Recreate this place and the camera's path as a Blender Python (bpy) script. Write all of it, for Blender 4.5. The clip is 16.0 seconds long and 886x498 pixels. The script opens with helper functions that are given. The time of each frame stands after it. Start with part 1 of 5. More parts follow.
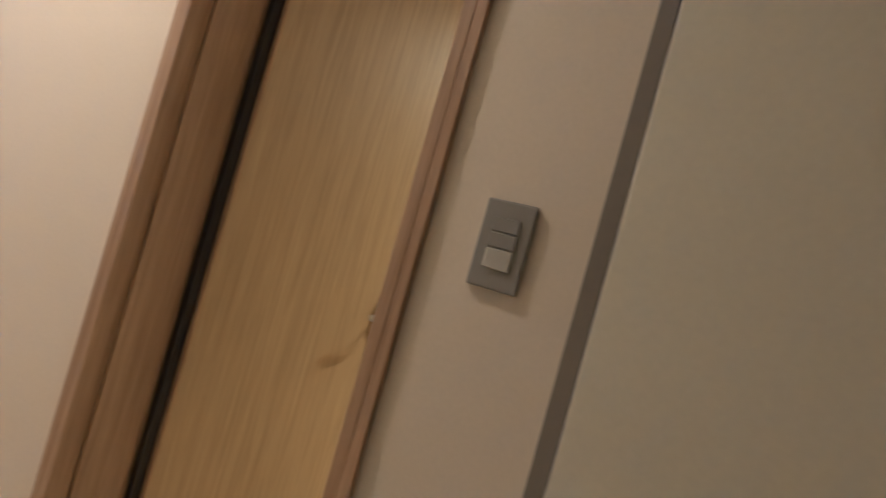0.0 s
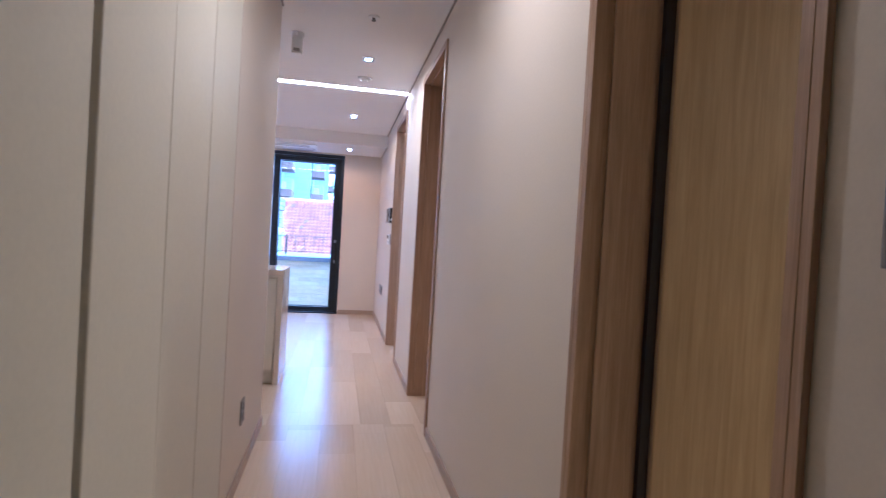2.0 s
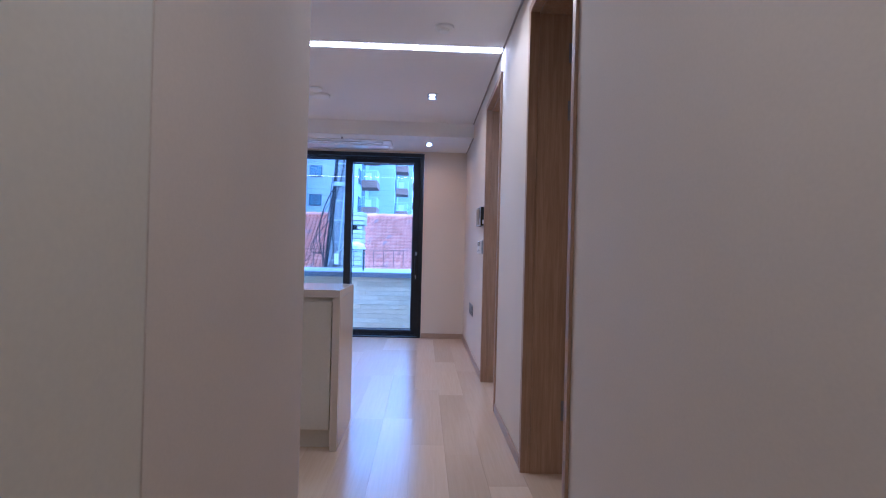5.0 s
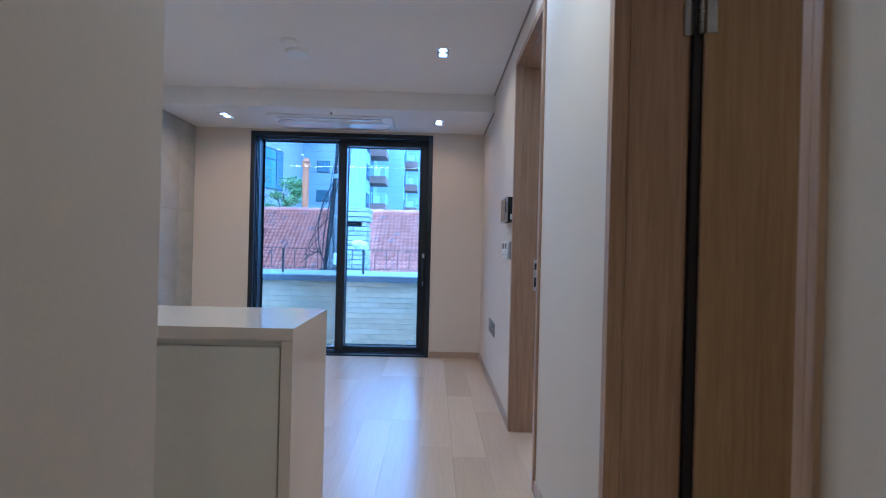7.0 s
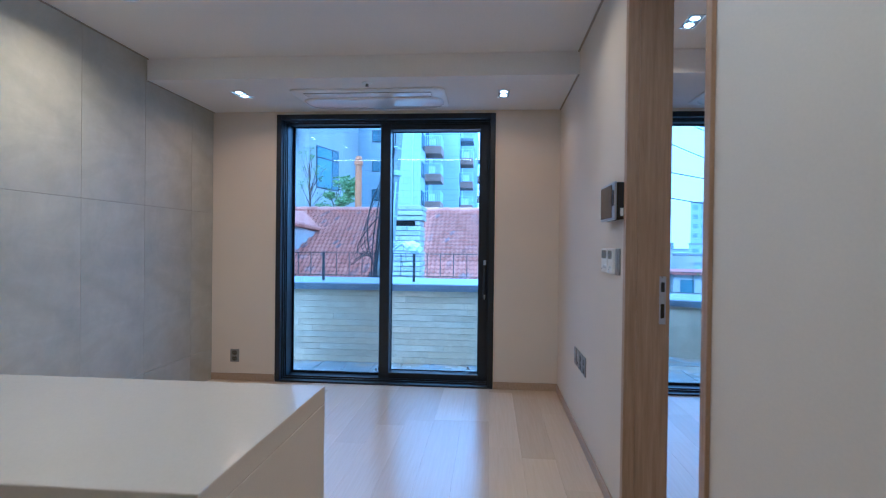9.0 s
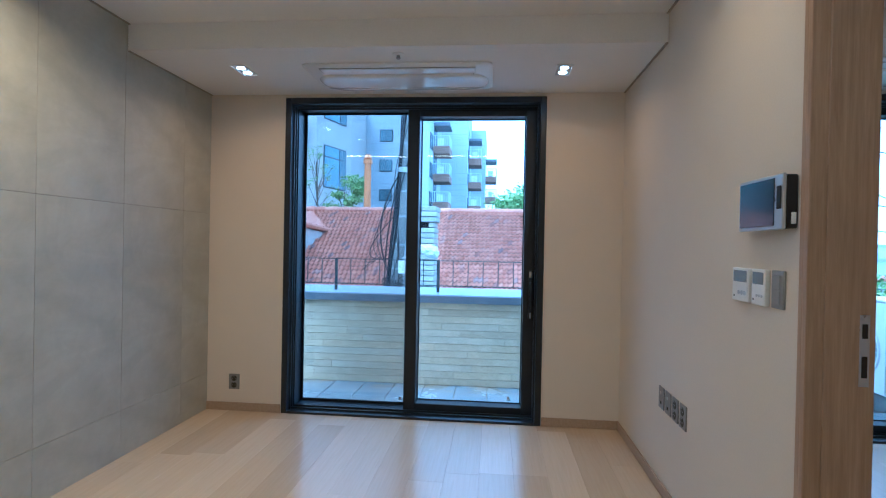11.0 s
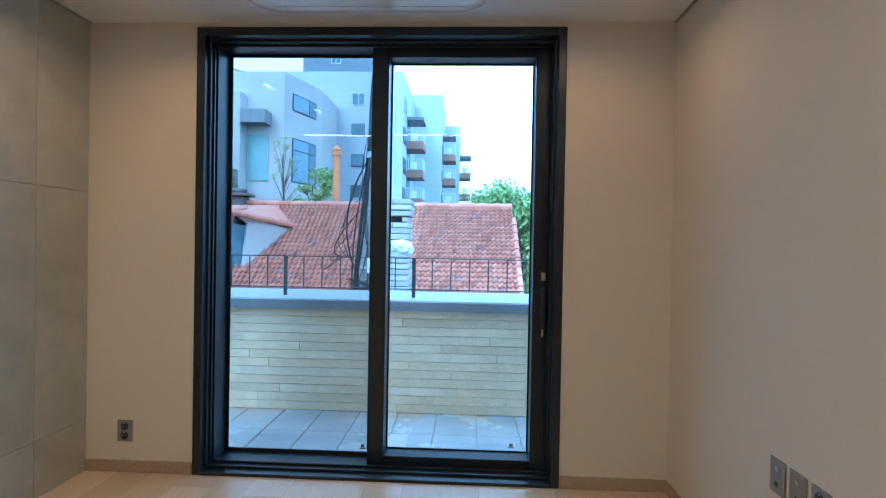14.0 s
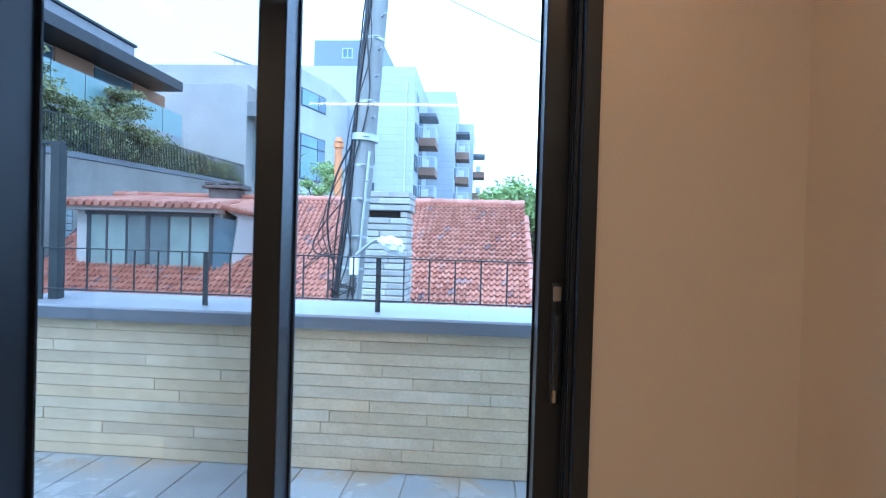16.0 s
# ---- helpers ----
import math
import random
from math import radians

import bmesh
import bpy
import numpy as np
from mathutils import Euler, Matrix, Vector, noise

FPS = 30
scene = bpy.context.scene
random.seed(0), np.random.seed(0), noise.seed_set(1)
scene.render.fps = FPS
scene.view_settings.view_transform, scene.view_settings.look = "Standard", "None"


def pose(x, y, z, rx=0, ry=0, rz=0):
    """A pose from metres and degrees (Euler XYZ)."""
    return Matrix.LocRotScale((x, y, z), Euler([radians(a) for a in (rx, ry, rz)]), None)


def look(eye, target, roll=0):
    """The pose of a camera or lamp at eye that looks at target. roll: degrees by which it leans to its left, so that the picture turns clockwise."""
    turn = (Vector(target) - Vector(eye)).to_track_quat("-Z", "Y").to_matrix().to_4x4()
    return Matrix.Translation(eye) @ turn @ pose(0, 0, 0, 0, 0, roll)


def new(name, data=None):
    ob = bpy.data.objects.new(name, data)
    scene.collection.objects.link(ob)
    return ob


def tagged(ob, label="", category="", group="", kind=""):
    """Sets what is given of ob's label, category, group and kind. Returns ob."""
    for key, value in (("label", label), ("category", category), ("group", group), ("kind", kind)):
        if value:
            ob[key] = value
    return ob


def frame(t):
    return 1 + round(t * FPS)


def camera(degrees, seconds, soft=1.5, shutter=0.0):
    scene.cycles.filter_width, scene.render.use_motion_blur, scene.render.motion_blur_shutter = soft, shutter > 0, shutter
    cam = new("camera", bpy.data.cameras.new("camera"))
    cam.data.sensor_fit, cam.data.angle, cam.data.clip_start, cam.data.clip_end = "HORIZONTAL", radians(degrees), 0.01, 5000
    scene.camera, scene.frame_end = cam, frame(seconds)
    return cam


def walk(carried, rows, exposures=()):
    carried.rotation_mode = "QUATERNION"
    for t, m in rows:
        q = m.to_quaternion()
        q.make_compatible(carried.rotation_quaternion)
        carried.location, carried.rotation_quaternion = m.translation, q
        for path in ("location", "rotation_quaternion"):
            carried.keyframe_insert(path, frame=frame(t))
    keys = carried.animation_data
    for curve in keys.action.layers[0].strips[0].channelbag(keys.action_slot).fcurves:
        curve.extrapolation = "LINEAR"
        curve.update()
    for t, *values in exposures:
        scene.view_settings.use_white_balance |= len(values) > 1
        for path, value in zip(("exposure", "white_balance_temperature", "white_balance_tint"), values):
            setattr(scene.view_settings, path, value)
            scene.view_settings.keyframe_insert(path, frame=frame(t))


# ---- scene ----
cam = camera(79.0, 16.0, soft=1.1, shutter=0.3)
PATH = [
    (0, (-0.674, -7.922, 1.193), (1.122, -7.042, 1.232), 15.9),
    (0.5, (-0.637, -7.866, 1.211), (0.877, -6.560, 1.198), 13.0),
    (1, (-0.608, -7.893, 1.222), (0.489, -6.222, 1.146), 10.4),
    (1.5, (-0.578, -8.002, 1.239), (0.130, -6.133, 1.177), 6.3),
    (2, (-0.580, -8.118, 1.175), (-0.195, -6.155, 1.144), 3.3),
    (2.5, (-0.554, -8.138, 1.124), (-0.381, -6.145, 1.113), 1.0),
    (3, (-0.556, -7.929, 1.098), (-0.439, -5.932, 1.099), 1.1),
    (3.5, (-0.570, -7.724, 1.099), (-0.460, -5.727, 1.110), 1.2),
    (4, (-0.535, -7.436, 1.100), (-0.442, -5.439, 1.113), 1.3),
    (6.5, (-0.519, -5.968, 1.140), (-0.465, -3.969, 1.139), 1.4),
    (7, (-0.516, -5.675, 1.159), (-0.479, -3.676, 1.155), 1.4),
    (7.5, (-0.521, -5.408, 1.163), (-0.518, -3.408, 1.156), 1.3),
    (8, (-0.543, -5.114, 1.155), (-0.601, -3.115, 1.145), 1.0),
    (8.5, (-0.553, -4.846, 1.171), (-0.672, -2.850, 1.158), 0.8),
    (9, (-0.584, -4.578, 1.222), (-0.755, -2.586, 1.205), 0.7),
    (9.5, (-0.695, -4.342, 1.239), (-0.887, -2.352, 1.224), 0.9),
    (10, (-0.814, -4.137, 1.258), (-1.022, -2.148, 1.246), 1.0),
    (11.3, (-0.925, -3.800, 1.272), (-1.105, -1.807, 1.256), 1.2),
    (12.5, (-1.146, -3.467, 1.271), (-1.261, -1.470, 1.250), 1.4),
    (13, (-1.108, -3.280, 1.261), (-1.193, -1.281, 1.241), 1.3),
    (13.5, (-1.050, -3.050, 1.241), (-1.137, -1.052, 1.221), 1.0),
    (14, (-1.024, -2.753, 1.236), (-1.116, -0.755, 1.215), 1.0),
    (14.5, (-0.977, -2.434, 1.219), (-1.079, -0.437, 1.197), 1.1),
    (15, (-0.921, -2.129, 1.212), (-1.039, -0.133, 1.189), 1.1),
    (15.5, (-0.906, -1.797, 1.196), (-1.043, 0.198, 1.175), 1.5),
    (16, (-0.846, -1.478, 1.208), (-0.990, 0.517, 1.186), 1.7),
]
EXPOSURES = [
    (0, 1.9, 3950, 12), (0.5, 1.47, 3780, 13), (1, 1.32, 3580, 11), (1.5, 1.34, 3540, 14), (2, 1.36, 3550, 17), (2.5, 0.68, 3430, 18), (4, 0.66, 3430, 20), (6.5, 0.62, 3320, 6),
    (7.5, 0.53, 3230, 2), (9, 0.43, 3330, 1), (10, 0.41, 3480, -1), (12.5, 0.41, 3560, -5), (14, 0.36, 3760, -5), (15, 0.33, 4000, -1), (16, 0.29, 4250, 5),
]
walk(cam, [(t, look(e, g, r)) for t, e, g, r in PATH], EXPOSURES)

# ---- sky and daylight: bright overcast ----
world = bpy.data.worlds.new("sky")
scene.world = world
world.use_nodes = True
wn, wl = world.node_tree.nodes, world.node_tree.links
wn.clear()
w_out, w_bg = wn.new("ShaderNodeOutputWorld"), wn.new("ShaderNodeBackground")
w_sky, w_mix = wn.new("ShaderNodeTexSky"), wn.new("ShaderNodeMixRGB")
w_sky.sky_type = "NISHITA"
w_sky.sun_disc = False
w_sky.sun_elevation, w_sky.sun_rotation = radians(48), radians(200)
w_sky.air_density, w_sky.dust_density, w_sky.ozone_density = 1.0, 4.0, 1.0
w_mix.inputs["Fac"].default_value = 0.75
w_mix.inputs["Color2"].default_value = (20.3, 21.5, 22.8, 1)
w_bg.inputs["Strength"].default_value = 0.143
wl.new(w_sky.outputs[0], w_mix.inputs["Color1"])
wl.new(w_mix.outputs[0], w_bg.inputs["Color"])
wl.new(w_bg.outputs[0], w_out.inputs["Surface"])

sun_data = bpy.data.lights.new("sun", "SUN")
sun_data.energy, sun_data.angle, sun_data.color = 1.5, radians(14), (1.0, 0.96, 0.9)
sun = new("sun", sun_data)
sun.matrix_world = look((-12, -20, 26), (0, 6, 0))


# ---- materials ----
class Mat:
    """A node material built step by step."""

    def __init__(self, name, colour=(0.5, 0.5, 0.5), rough=0.5, metal=0.0, spec=0.5):
        self.m = bpy.data.materials.new(name)
        self.m.use_nodes = True
        self.n, self.l = self.m.node_tree.nodes, self.m.node_tree.links
        self.b = self.n["Principled BSDF"]
        self.b.inputs["Base Color"].default_value = (*colour, 1)
        self.b.inputs["Roughness"].default_value = rough
        self.b.inputs["Metallic"].default_value = metal
        self.b.inputs["Specular IOR Level"].default_value = spec
        self.coord = self.n.new("ShaderNodeTexCoord").outputs["Object"]

    def scaled(self, sx, sy, sz):
        k = self.n.new("ShaderNodeMapping")
        k.inputs["Scale"].default_value = (sx, sy, sz)
        self.l.new(self.coord, k.inputs["Vector"])
        return k.outputs["Vector"]

    def noise(self, scale, detail=4.0, rough=0.55, vec=None, distort=0.0):
        k = self.n.new("ShaderNodeTexNoise")
        k.inputs["Scale"].default_value, k.inputs["Detail"].default_value = scale, detail
        k.inputs["Roughness"].default_value, k.inputs["Distortion"].default_value = rough, distort
        self.l.new(vec or self.coord, k.inputs["Vector"])
        return k.outputs["Fac"]

    def ramp(self, fac, stops):
        k = self.n.new("ShaderNodeValToRGB")
        e = k.color_ramp.elements
        while len(e) < len(stops):
            e.new(0.5)
        for q, (p, c) in zip(e, stops):
            q.position, q.color = p, (*c, 1)
        self.l.new(fac, k.inputs["Fac"])
        return k.outputs["Color"]

    def mix(self, a, b, fac=0.5, mode="MIX"):
        k = self.n.new("ShaderNodeMixRGB")
        k.blend_type = mode
        for v, i in ((fac, "Fac"), (a, "Color1"), (b, "Color2")):
            if isinstance(v, (int, float)):
                k.inputs[i].default_value = v
            elif isinstance(v, tuple):
                k.inputs[i].default_value = (*v, 1)
            else:
                self.l.new(v, k.inputs[i])
        return k.outputs["Color"]

    def each(self):
        """A random grey for each object."""
        return self.n.new("ShaderNodeObjectInfo").outputs["Random"]

    def island(self):
        return self.n.new("ShaderNodeNewGeometry").outputs["Random Per Island"]

    def colour(self, c):
        self.l.new(c, self.b.inputs["Base Color"])
        return self

    def roughness(self, fac, lo, hi):
        k = self.n.new("ShaderNodeMapRange")
        k.inputs["To Min"].default_value, k.inputs["To Max"].default_value = lo, hi
        self.l.new(fac, k.inputs["Value"])
        self.l.new(k.outputs["Result"], self.b.inputs["Roughness"])
        return self

    def bump(self, height, strength=0.2, distance=0.002):
        k = self.n.new("ShaderNodeBump")
        k.inputs["Strength"].default_value, k.inputs["Distance"].default_value = strength, distance
        self.l.new(height, k.inputs["Height"])
        self.l.new(k.outputs["Normal"], self.b.inputs["Normal"])
        return self


def mottled(name, c, rough=0.5, big=1.3, fine=60.0, vary=0.06, grain=0.15, metal=0.0, spec=0.5, dist=0.001):
    """A plain finish with soft large blotches and a fine grain."""
    m = Mat(name, c, rough, metal, spec)
    lo, hi = tuple(v * (1 - vary) for v in c), tuple(min(1, v * (1 + vary)) for v in c)
    a = m.ramp(m.noise(big, 3), [(0.3, lo), (0.7, hi)])
    f = m.noise(fine, 3)
    m.colour(m.mix(a, m.ramp(f, [(0.3, (0.93, 0.93, 0.93)), (0.7, (1, 1, 1))]), 0.6, "MULTIPLY"))
    m.roughness(m.noise(fine * 0.3, 2), max(0.02, rough - 0.07), min(1, rough + 0.07))
    if grain:
        m.bump(f, grain, dist)
    return m.m


def wood(name, dark, light, axis="Z", rough=0.42, each=0.0, fine=0.5, relief=0.12, vary=0.09):
    """Straight-grained oak veneer with its grain along one axis."""
    m = Mat(name, light, rough)
    s = {"X": (1.2, 28, 28), "Y": (28, 1.2, 28), "Z": (28, 28, 1.2)}[axis]
    v = m.scaled(*s)
    g = m.noise(2.2, 6, 0.62, v, 0.5)
    f = m.noise(9.0, 3, 0.6, v)
    c = m.ramp(g, [(0.28, dark), (0.52, tuple((a + b) / 2 for a, b in zip(dark, light))), (0.75, light)])
    c = m.mix(c, m.ramp(f, [(0.35, (0.8, 0.78, 0.75)), (0.6, (1, 1, 1))]), fine, "MULTIPLY")
    if each:
        c = m.mix(c, m.ramp(m.each(), [(0.0, (1 - each, 1 - each * 1.1, 1 - each * 1.25)), (1.0, (1, 1, 1))]), 1.0, "MULTIPLY")
    m.colour(c)
    m.roughness(f, rough - vary, rough + vary)
    m.bump(g, relief, 0.0008)
    return m.m


def glass(name, tint=(0.93, 0.97, 0.98)):
    m = Mat(name, tint, 0.0)
    m.b.inputs["Transmission Weight"].default_value = 1.0
    m.b.inputs["IOR"].default_value = 1.45
    return m.m


def glow(name, c, strength):
    m = Mat(name, c, 0.4)
    m.b.inputs["Emission Color"].default_value = (*c, 1)
    m.b.inputs["Emission Strength"].default_value = strength
    return m.m


M_WALL = mottled("wallpaper_warm_white", (0.715, 0.645, 0.54), 0.72, 0.9, 130, 0.03, 0.25, dist=0.0006)
M_CEIL = mottled("ceiling_paper", (0.82, 0.80, 0.77), 0.8, 0.7, 110, 0.025, 0.2, dist=0.0006)
M_OAK = wood("oak_frame", (0.32, 0.205, 0.112), (0.505, 0.35, 0.2), "Z")
M_LEAF = wood("oak_door_leaf", (0.38, 0.265, 0.115), (0.53, 0.385, 0.18), "Z", 0.6, 0.0, 0.3)
M_PLANK = wood("oak_floor_plank", (0.68, 0.55, 0.375), (0.75, 0.62, 0.44), "Y", 0.24, 0.19, 0.06, 0.0, 0.015)
M_JOINT = mottled("floor_joint", (0.48, 0.36, 0.25), 0.7)
M_BASE = wood("oak_baseboard", (0.36, 0.27, 0.18), (0.47, 0.36, 0.25), "Y", 0.45)
M_CAB = mottled("cabinet_matt_white", (0.71, 0.675, 0.555), 0.58, 0.8, 90, 0.02, 0.06)
M_STONE = mottled("quartz_worktop", (0.70, 0.625, 0.515), 0.13, 2.0, 220, 0.03, 0.0)
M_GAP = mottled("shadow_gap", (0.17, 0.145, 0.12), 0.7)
M_REVEAL = mottled("ceiling_reveal", (0.36, 0.33, 0.29), 0.8)
M_GREYTRIM = mottled("grey_trim", (0.22, 0.2, 0.175), 0.5)
M_BLACK = mottled("anthracite_frame", (0.011, 0.017, 0.028), 0.36, 3, 150, 0.15, 0.05)
M_RUBBER = mottled("black_gasket", (0.01, 0.01, 0.012), 0.6)
M_STEEL = mottled("brushed_steel", (0.62, 0.62, 0.61), 0.3, 3, 90, 0.06, 0.05, 1.0)
M_HINGE = mottled("satin_steel", (0.30, 0.30, 0.295), 0.45, 3, 90, 0.08, 0.05, 1.0)
M_PLATE = mottled("grey_plate", (0.26, 0.255, 0.245), 0.42, 5, 80, 0.04, 0.03)
M_KEY = mottled("pale_grey_key", (0.46, 0.45, 0.42), 0.4)
M_PLATE_D = mottled("dark_socket", (0.03, 0.03, 0.032), 0.45)
M_WHITE = mottled("white_plastic", (0.8, 0.8, 0.78), 0.33, 3, 60, 0.02, 0.02)
M_SILVER = mottled("silver_plastic", (0.5, 0.51, 0.52), 0.3, 3, 60, 0.04, 0.02, 0.6)
M_SCREEN = mottled("glossy_screen", (0.012, 0.014, 0.018), 0.08, 3, 40, 0.2, 0.0, spec=0.35)
M_LCD = mottled("grey_lcd", (0.16, 0.19, 0.19), 0.2)
M_GLASS = glass("window_glass")
M_GLASS_D = glass("double_window_glass", (0.58, 0.58, 0.57))
M_LAMP = glow("lamp_lens", (1.0, 0.86, 0.66), 9)
M_LED = glow("led_diffuser", (1.0, 0.71, 0.43), 13.5)


def wall_tile():
    m = Mat("porcelain_tile", (0.42, 0.41, 0.385), 0.5)
    a = m.noise(1.6, 6, 0.6, None, 1.2)
    b = m.noise(7.0, 5, 0.65, None, 0.8)
    f = m.noise(90, 3)
    c = m.ramp(a, [(0.3, (0.435, 0.432, 0.37)), (0.5, (0.50, 0.497, 0.43)), (0.72, (0.56, 0.557, 0.49))])
    c = m.mix(c, m.ramp(b, [(0.35, (0.9, 0.9, 0.9)), (0.65, (1, 1, 1))]), 0.8, "MULTIPLY")
    k = m.n.new("ShaderNodeMapping")
    k.inputs["Rotation"].default_value = (radians(52), 0, 0)
    k.inputs["Scale"].default_value = (1.0, 0.6, 2.0)
    m.l.new(m.coord, k.inputs["Vector"])
    s = m.noise(1.5, 5, 0.6, k.outputs["Vector"], 1.8)
    c = m.mix(c, m.ramp(s, [(0.36, (0.84, 0.835, 0.82)), (0.5, (0.96, 0.96, 0.955)), (0.64, (1.12, 1.12, 1.12))]), 0.42, "MULTIPLY")
    c = m.mix(c, m.ramp(m.each(), [(0, (0.94, 0.94, 0.94)), (1, (1, 1, 1))]), 1.0, "MULTIPLY")
    m.colour(c)
    m.roughness(b, 0.36, 0.55)
    m.bump(f, 0.08, 0.0006)
    return m.m


M_TILE = wall_tile()
M_GROUT = mottled("tile_grout", (0.2, 0.19, 0.17), 0.9)


# ---- mesh helpers ----
def box(bm, x0, x1, y0, y1, z0, z1, bevel=0.0, seg=1):
    c = Matrix.LocRotScale(((x0 + x1) / 2, (y0 + y1) / 2, (z0 + z1) / 2), None, (abs(x1 - x0), abs(y1 - y0), abs(z1 - z0)))
    v = bmesh.ops.create_cube(bm, size=1, matrix=c)["verts"]
    if bevel:
        es = {e for q in v for e in q.link_edges}
        bmesh.ops.bevel(bm, geom=list(es), offset=bevel, segments=seg, profile=0.5, affect="EDGES")
    return bm


def boxed(x0, x1, y0, y1, z0, z1, bevel=0.0, seg=1):
    return box(bmesh.new(), x0, x1, y0, y1, z0, z1, bevel, seg)


def cyl(bm, p, q, r0, r1=None, n=16, caps=True):
    """A tapered rod from p to q."""
    p, q = Vector(p), Vector(q)
    d = q - p
    m = Matrix.Translation((p + q) / 2) @ d.to_track_quat("Z", "Y").to_matrix().to_4x4()
    bmesh.ops.create_cone(bm, cap_ends=caps, segments=n, radius1=r0, radius2=r0 if r1 is None else r1, depth=d.length, matrix=m)
    return bm


def rod(p, q, r0, r1=None, n=16):
    return cyl(bmesh.new(), p, q, r0, r1, n)


def lathe(profile, n=32, m=None):
    """A turned body about z from (radius, height) pairs."""
    bm = bmesh.new()
    rings = []
    for r, z in profile:
        if r < 1e-5:
            rings.append([bm.verts.new((0, 0, z))])
        else:
            rings.append([bm.verts.new((r * math.cos(a * math.tau / n), r * math.sin(a * math.tau / n), z)) for a in range(n)])
    for a, b in zip(rings, rings[1:]):
        for i in range(n):
            j = (i + 1) % n
            q = [a[i % len(a)], a[j % len(a)], b[j % len(b)], b[i % len(b)]]
            u = list(dict.fromkeys(q))
            if len(u) > 2:
                bm.faces.new(u)
    bmesh.ops.recalc_face_normals(bm, faces=bm.faces)
    if m:
        bmesh.ops.transform(bm, matrix=m, verts=bm.verts)
    return bm


def made(name, bm, material, smooth=False):
    me = bpy.data.meshes.new(name)
    bm.to_mesh(me)
    bm.free()
    me.materials.append(material)
    if smooth:
        for p in me.polygons:
            p.use_smooth = True
        me.set_sharp_from_angle(angle=radians(38))
    return new(name, me)


def part(name, bm, material, parent, label="", smooth=False):
    ob = made(name, bm, material, smooth)
    ob.parent = parent
    ob.matrix_parent_inverse = parent.matrix_world.inverted()
    return tagged(ob, label)


def thing(name, at, label, category, group="", kind=""):
    ob = new(name)
    ob.empty_display_size = 0.1
    ob.matrix_world = Matrix.Translation(at)
    return tagged(ob, label, category, group, kind)


def structure(name, bm, material, label, category):
    return tagged(made(name, bm, material), label, category, kind="structure")


def piece(name, mesh, parent, at, turn=0.0):
    """One of many alike pieces that share a mesh."""
    ob = new(name, mesh)
    ob.parent = parent
    ob.matrix_basis = Matrix.Translation(at) @ Matrix.Rotation(turn, 4, "Z")
    return ob


# ---- plan ----
CEIL, SOFFIT, SOFFIT_Y = 2.52, 2.365, -0.93
XL, XH = -3.03, -0.98            # tiled wall; hall's left face
T = 0.13                          # inner wall thickness
BACK = -9.6
HALL_END = -4.755
D2 = (-3.10, -2.24)               # door openings in the right-hand wall
D1 = (-4.962, -4.122)
D0 = (-7.543, -6.911)
HEAD = 2.35
WX0, WX1, WTOP = -2.45, -0.54, 2.34
VX0, VX1 = 0.60, 2.50
FAR = 0.32                        # outer face of the facade
ROOM = 3.4

# facade with two tall openings
bm = bmesh.new()
box(bm, XL - 0.25, WX0, 0, FAR, -0.2, CEIL + 0.3)
box(bm, WX1, VX0, 0, FAR, -0.2, CEIL + 0.3)
box(bm, VX1, ROOM + 0.2, 0, FAR, -0.2, CEIL + 0.3)
for a, b in ((WX0, WX1), (VX0, VX1)):
    box(bm, a, b, 0, FAR, WTOP, CEIL + 0.3)
    box(bm, a, b, 0, FAR, -0.3, -0.03)
structure("wall_north", bm, M_WALL, "warm white papered end wall with sliding door openings", "wall")

# right-hand wall with three door openings
bm = bmesh.new()
for a, b in ((D2[1], 0), (D1[1], D2[0]), (D0[1], D1[0]), (-7.789, D0[0])):
    box(bm, 0, T, a, b, 0, CEIL)
for a, b in (D2, D1, D0):
    box(bm, 0, T, a, b, HEAD, CEIL)
structure("wall_east", bm, M_WALL, "warm white papered corridor wall with door openings", "wall")

# left: tiled living room wall, kitchen return, hall wall
structure("wall_west", boxed(XL - 0.25, XL - 0.012, HALL_END - 0.12, 0, 0, CEIL), M_GROUT, "large grey porcelain tiles on living room wall", "wall")
bm = boxed(XL - 0.25, XH, HALL_END - 0.12, HALL_END, 0, CEIL)
box(bm, XH - 0.12, XH, -5.929, HALL_END - 0.12, 0, CEIL)
structure("wall_hall", bm, M_WALL, "warm white papered hall wall", "wall")
bm = boxed(XL, ROOM, BACK - 0.2, BACK, 0, CEIL)
box(bm, XH - 0.75, XH - 0.6, BACK, -5.92, 0, CEIL)
box(bm, T, ROOM, -3.55, -3.45, 0, CEIL)
box(bm, T, ROOM, -6.5, -6.4, 0, CEIL)
box(bm, ROOM, ROOM + 0.2, BACK, 0, 0, CEIL)
structure("wall_south", bm, M_WALL, "plain papered inner walls closing the flat", "wall")

